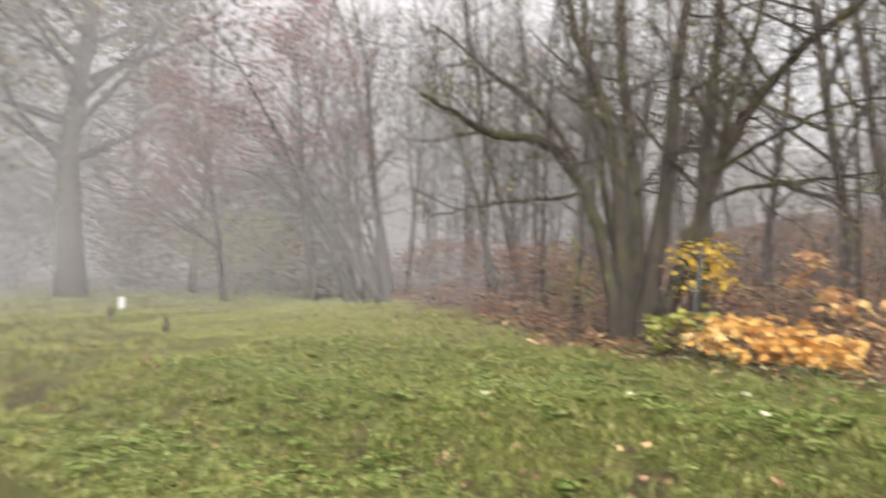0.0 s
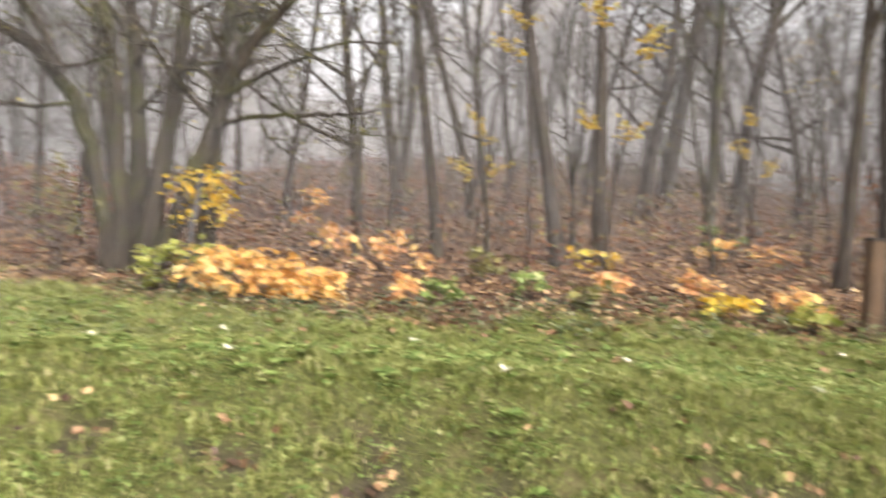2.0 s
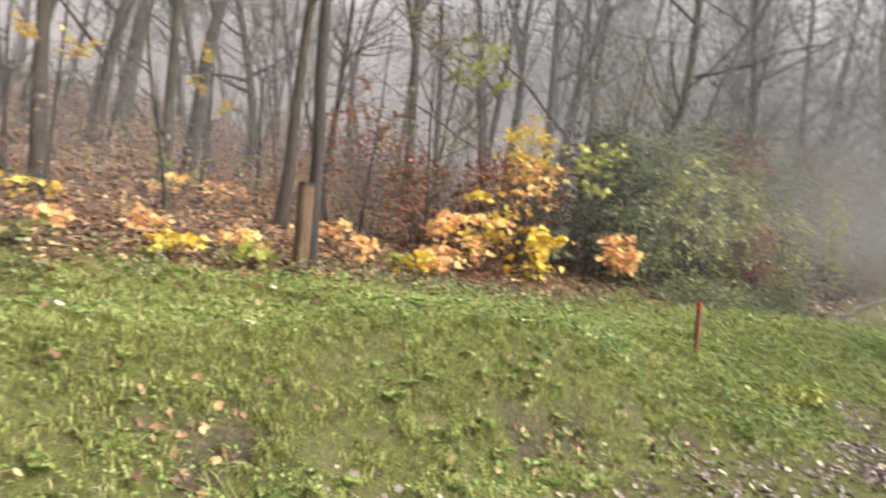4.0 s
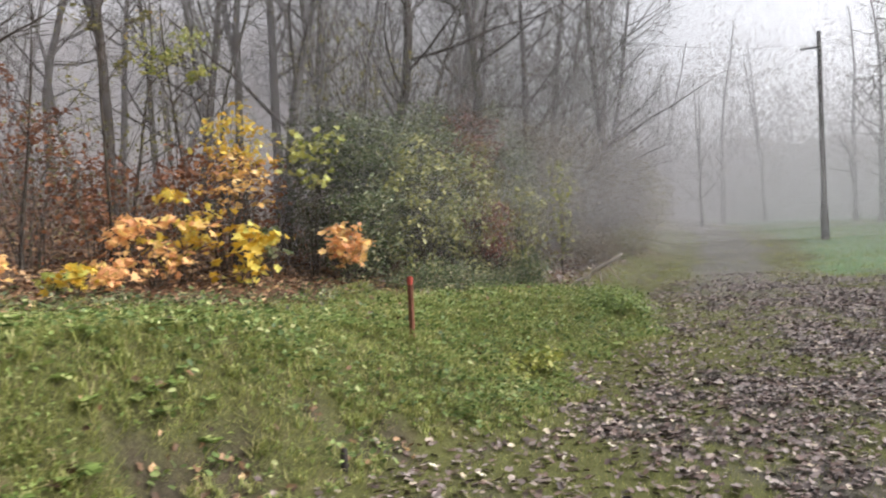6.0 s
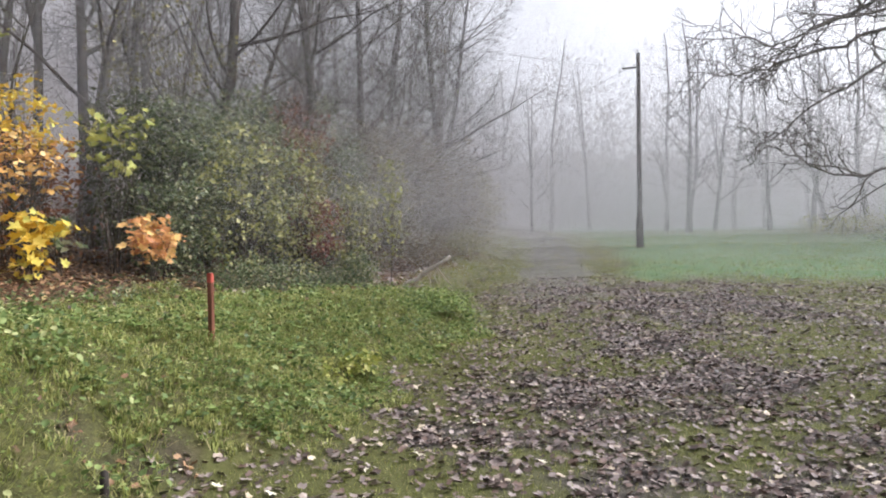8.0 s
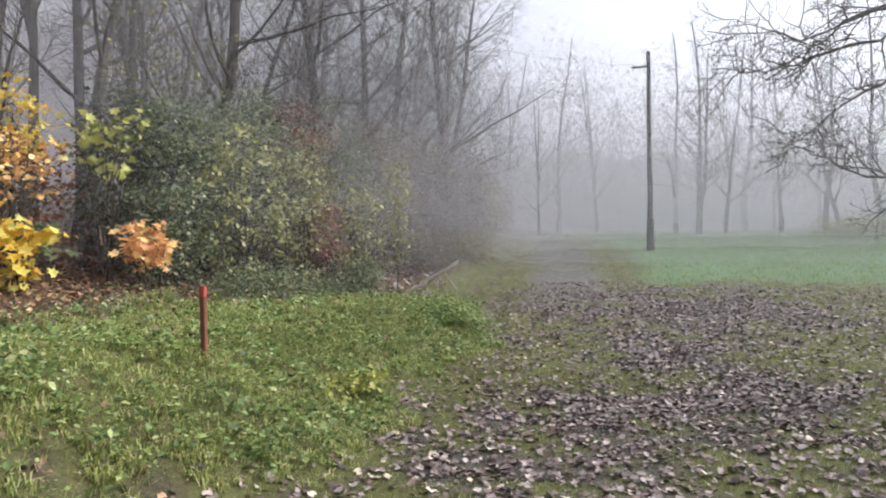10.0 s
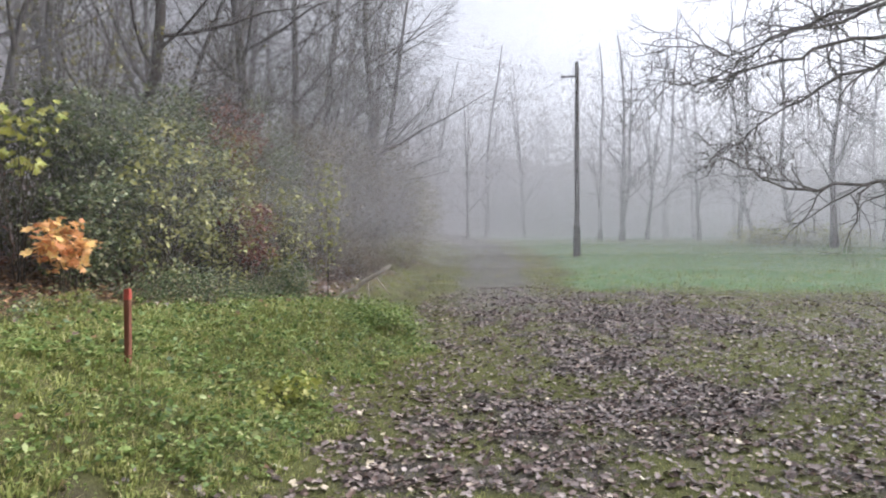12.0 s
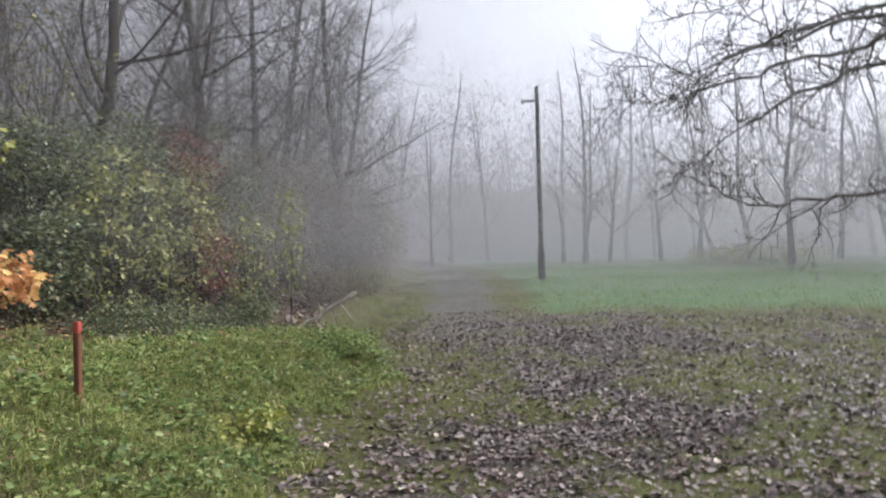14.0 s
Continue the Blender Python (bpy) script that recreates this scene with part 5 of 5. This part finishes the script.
def make_weeds():
    rng = np.random.default_rng(6)
    x, y = scatter(rng, 17000, -8, 18.5, 3.2, 8.8, lambda x, y: grass_weight(x, y) * (.25 + .75 * smooth(.35, .7, patch(x + 5, y * 1.2))) * (.5 + .5 * smooth(2.2, .4, np.abs(y - toe(x) - .9))))
    c = on_ground(x, y)
    per = 9
    pos = np.repeat(c, per, axis=0) + rng.normal(0, 1, (len(c) * per, 3)) * np.array([.07, .07, .035]) + np.array([0, 0, .065])
    nor = rng.normal(size=pos.shape) * .45 + np.array([0, 0, 1])
    tagged(new("weeds", leaves_mesh("weeds", rng, pos, nor, rng.uniform(.02, .055, len(pos)), LEAF_SMALL, WEED)), "leafy green weeds on the bank", "weeds", kind="stuff")
    x, y = scatter(rng, 3200, -7, 18.5, 3.3, 8.6, lambda x, y: grass_weight(x, y) * smooth(.42, .62, blotch(x, y + 20, 1.0)) * (.35 + .65 * smooth(2.4, .6, y - toe(x))))
    c = on_ground(x, y)
    per = 7
    az = rng.uniform(0, 6.28, (len(c), 1)) + np.arange(per)[None, :] * 6.28 / per + rng.normal(0, .25, (len(c), per))
    out = np.stack([np.cos(az), np.sin(az), np.full(az.shape, .25)], -1).reshape(-1, 3)
    size = np.repeat(rng.uniform(.05, .11, len(c)), per) * rng.uniform(.7, 1.15, len(c) * per)
    pos = np.repeat(c, per, axis=0) + out * size[:, None] * .55 + np.array([0, 0, 1]) * np.repeat(rng.uniform(.03, .09, len(c)), per)[:, None]
    nor = np.array([0, 0, 1]) - out * .2 + rng.normal(0, .2, out.shape)
    tagged(new("weeds", leaves_mesh("weeds", rng, pos, nor, size, LEAF_OVAL, WEED, along=out)), "broad-leaved green rosettes in the grass", "weeds", kind="stuff")
    x, y = scatter(rng, 2600, 4.5, 18.5, 3.1, 7.8, lambda x, y: grass_weight(x, y) * smooth(4.5, 8, x) * (.4 + .6 * smooth(.3, .6, patch(x * 1.4, y * 1.4 + 2))) * (.22 + .78 * smooth(2.2, 1.1, y - toe(x))) * smooth(.25, .5, np.hypot(x - 9.4, y - 4.6)))
    c = on_ground(x, y)
    per = 9
    lift = .05 + .16 * patch(x * .9 + 1, y * .9)
    pos = np.repeat(c, per, axis=0) + rng.normal(0, 1, (len(c) * per, 3)) * np.array([.07, .07, .045]) + np.array([0, 0, 1]) * np.repeat(lift, per)[:, None]
    nor = rng.normal(size=pos.shape) * .5 + np.array([0, 0, 1])
    tagged(new("weeds", leaves_mesh("weeds", rng, pos, nor, rng.uniform(.025, .08, len(pos)), LEAF_OVAL, DARK_WEED)), "lush dark green weeds on the bank", "weeds", kind="stuff")
    x, y = scatter(rng, 2500, -3, 19, 7.2, 10, lambda x, y: smooth(.9, .1, np.abs(y - litter_edge(x))) * .6)
    c = on_ground(x, y)
    per = 9
    pos = np.repeat(c, per, axis=0) + rng.normal(0, 1, (len(c) * per, 3)) * np.array([.08, .08, .06]) + np.array([0, 0, .12])
    nor = rng.normal(size=pos.shape) * .5 + np.array([0, 0, 1])
    tagged(new("weeds", leaves_mesh("weeds", rng, pos, nor, rng.uniform(.03, .07, len(pos)), LEAF_OVAL, GREEN_LEAF)), "dull green weeds at the wood's edge", "weeds", kind="stuff")


def make_litter():
    rng = np.random.default_rng(7)

    def lay(n, box, weight, lo, hi, mat, tilt, lift, label, shape=LEAF_STAR):
        x, y = scatter(rng, n, *box, weight)
        nor = ground_normal(x, y) + rng.normal(0, tilt, (len(x), 3)) * np.array([1, 1, .2])
        pos = on_ground(x, y, 0) + np.array([0, 0, 1]) * rng.uniform(.01, lift, len(x))[:, None]
        tagged(new("fallen_leaves", leaves_mesh("fallen_leaves", rng, pos, nor, rng.uniform(lo, hi, len(x)), shape, mat, .14, .16)), label, "leaf litter", kind="stuff")

    def on_track(x, y):
        return track_weight(x, y) * (1 - .66 * green_weight(x, y)) * (.4 + .6 * smooth(.35, .6, blotch(x, y + 9, .3)))

    lay(62000, (0, 11.5, -7, 5), on_track, .035, .088, PATH_LEAF, .3, .035, "wet brown-purple fallen leaves on the track")
    lay(95000, (11.5, 27, -7, 5), on_track, .05, .11, PATH_LEAF, .3, .04, "wet brown-purple fallen leaves on the track", LEAF_SMALL)
    lay(9000, (-6, 18, 3, 6), lambda x, y: bare_weight(x, y), .04, .09, WOOD_LEAF, .4, .05, "brown leaves caught on the face of the bank")
    lay(34000, (-7, 16, 7.4, 17), lambda x, y: litter_weight(x, y), .05, .115, WOOD_LEAF, .4, .06, "brown and orange leaf litter of the wood", LEAF_OVAL)
    lay(24000, (-16, 26, 14, 34), lambda x, y: litter_weight(x, y), .08, .18, WOOD_LEAF, .5, .08, "brown leaf litter deep in the wood", LEAF_SMALL)
    lay(11000, (-13, 18, 3.2, 13), lambda x, y: grass_weight(x, y) * (.12 + .75 * smooth(2.6, .2, litter_edge(x) - y) * smooth(.3, .55, blotch(x, y, .9))), .045, .09, WOOD_LEAF, .5, .12, "scattered brown leaves in the grass")
    lay(5000, (14, 34, 3, 9), lambda x, y: litter_weight(x, y), .08, .16, PATH_LEAF, .4, .06, "dark fallen leaves below the thicket")


make_grass()
make_weeds()
make_litter()
make_undergrowth()

# single pale leaves that catch the eye
rng = np.random.default_rng(8)
for lx, ly in [(9.46, 3.24), (8.3, 2.5), (10.2, 2.1), (8.9, 1.2), (9.9, .2), (7.6, 2.9), (1.27, 5.85), (-.9, 6.3), (2.4, 6.4), (3.6, 5.6), (-2.2, 6.8), (-3.4, 6.0), (5.5, 6.0), (6.6, 5.2), (4.6, 6.9), (7.6, 3.35), (8.8, 2.2), (-1.2, 7.4), (.6, 7.0), (11.5, 1.4), (12.6, -.6), (10.6, -1.6)]:
    p = on_ground(np.array([lx]), np.array([ly]), .07 if ly > 3.6 else .03)
    ob = new("fallen_leaf", leaves_mesh("fallen_leaf", rng, np.zeros((1, 3)), np.array([[.2, -.3, 1.0]]), .11, LEAF_LOBED, PALE_LEAF))
    ob.location = p[0]
    tagged(ob, "single pale cream fallen leaf", "leaf", "pale fallen leaves")


def far_wood():
    """The woods that close the view all round, too far off to tell trees apart: a rough mass with a ragged, leafy rim."""
    rng = np.random.default_rng(181)

    def wooded(az):
        return smooth(radians(20), radians(40), az) * (1 - smooth(radians(89), radians(92), az) * smooth(radians(101), radians(98), az) - .5 * smooth(radians(112), radians(128), az))

    def rim(az):
        return 5.4 + .8 * np.sin(az * 9 + 1) + .6 * np.sin(az * 23) + .5 * np.sin(az * 51 + 2) + 8.0 * wooded(az)

    az = np.linspace(radians(-45), radians(172), 600)
    t = np.linspace(0, 1, 14)
    A, T = np.meshgrid(az, t, indexing="ij")
    R = 61 + 9 * T ** 3 + .9 * np.sin(A * 83 + T * 9) + .7 * np.sin(A * 191 - T * 23) + .5 * rng.normal(0, 1, A.shape)
    H = rim(A) * np.sin(T * np.pi * .56) + .35 * rng.normal(0, 1, A.shape) * T
    X, Y = 2 + R * np.cos(A), .6 + R * np.sin(A)
    v = np.stack([X, Y, ground_z(X, Y) - .3 + H], -1).reshape(-1, 3)
    k = len(t)
    i = (np.arange(len(az) - 1)[:, None] * k + np.arange(k - 1)[None, :]).ravel()
    tagged(new("far_wood", np_mesh("far_wood", v, [np.stack([i, i + 1, i + k + 1, i + k], -1)], [DULL_LEAF])), "distant brown woods closing the clearing", "woods", kind="stuff")
    n = 200000
    a = rng.uniform(radians(-45), radians(172), n)
    r = rng.uniform(56, 70, n)
    x, y = 2 + r * np.cos(a), .6 + r * np.sin(a)
    top = 12.5 + 2.2 * np.sin(a * 7 + 1) + 1.6 * np.sin(a * 19) + 1.3 * np.sin(a * 43 + 2) + 1.0 * np.sin(a * 97) + 7.0 * wooded(a)
    z = top * rng.beta(1.0, 2.4, n)
    pos = on_ground(x, y) + np.array([0, 0, 1]) * z[:, None]
    upward = rng.normal(0, .8, (n, 3)) + np.array([0, 0, .7])
    thin = LEAF_SMALL * np.array([.4, 1])
    tagged(new("far_wood", leaves_mesh("far_wood", rng, pos, rng.normal(size=(n, 3)) * np.array([1, 1, .2]), rng.uniform(.18, .5, n), thin, DULL_LEAF, along=upward)), "twigs and last leaves of the distant woods", "woods", kind="stuff")


far_wood()


# ---------------------------------------------------------------- mist
def make_mist():
    """Mist hanging in thin drifts, denser with distance: fine slanting droplet trails, each far thinner than the gaps between."""
    rng = np.random.default_rng(9)
    drifts = [(7.6, .03), (10.2, .032), (12.5, .025), (15.5, .042), (19, .058), (22.5, .07), (26, .08), (30, .09), (35, .19), (40, .32), (46, .45), (54, .55)]
    slants = [-27, 63, 0, 54, -36, 18, 72, -54, 36, -18, -72, 9]
    for (R, cover), slant in zip(drifts, slants):
        tan, high = math.tan(radians(slant)), R * .5 + 3.5
        step = radians(.085) / math.cos(radians(slant))
        start = np.arange(radians(-52) - max(0, tan) * high / R, radians(172) + max(0, -tan) * high / R, step)
        start = start + rng.uniform(0, step)
        z = np.array([-1.2, .2, 1.1, 2.2, 4.0, *np.linspace(6.0, high, 3 if abs(slant) < 40 else 5)])
        az = start[:, None] + tan * (z[None, :] + 1.2) / R
        wooded = smooth(radians(14), radians(34), az)
        veil = smooth(radians(6), radians(16), az) * smooth(radians(54), radians(36), az)
        lawn = smooth(radians(112), radians(132), az)
        thick = 1 + veil * (1.2 * (12 < R < 15) + 1.7 * (15 < R < 34)) + 1.1 * lawn * (15 < R < 34) - .4 * smooth(radians(52), radians(64), az) * smooth(radians(124), radians(112), az) * (R > 14)
        if R < 12:
            thick = smooth(radians(50), radians(72), az) + (2.2 * smooth(radians(8), radians(1), az) * smooth(1.6, 3.2, z)[None, :] if R > 9 else 0)
        if R < 28:
            thick = 1 + (thick - 1) * smooth(.3, 2.4, z)[None, :] if R > 12 else thick
            thick = thick * (.4 + .6 * smooth(.2, 2.0, z)[None, :])
        wide = step * cover * thick * (1 - smooth(2.0, 2.5 + R * .2, z)[None, :] * (.62 - .42 * wooded) * (1 if R < 32 else .8))
        far = R * (1 + .035 * np.sin(az * 5 + R))
        sides = [np.stack([2 + far * np.cos(az + s * wide / 2), .6 + far * np.sin(az + s * wide / 2), np.broadcast_to(z, az.shape)], -1) for s in (-1, 1)]
        v = np.stack(sides, axis=2).reshape(-1, 3)
        n, k = az.shape
        i = (np.arange(n)[:, None] * k + np.arange(k - 1)[None, :]).ravel() * 2
        tagged(new("mist", np_mesh("mist", v, [np.stack([i, i + 1, i + 3, i + 2], -1)], [MIST])), "thin pale mist hanging between the trees", "mist", kind="stuff")


make_mist()
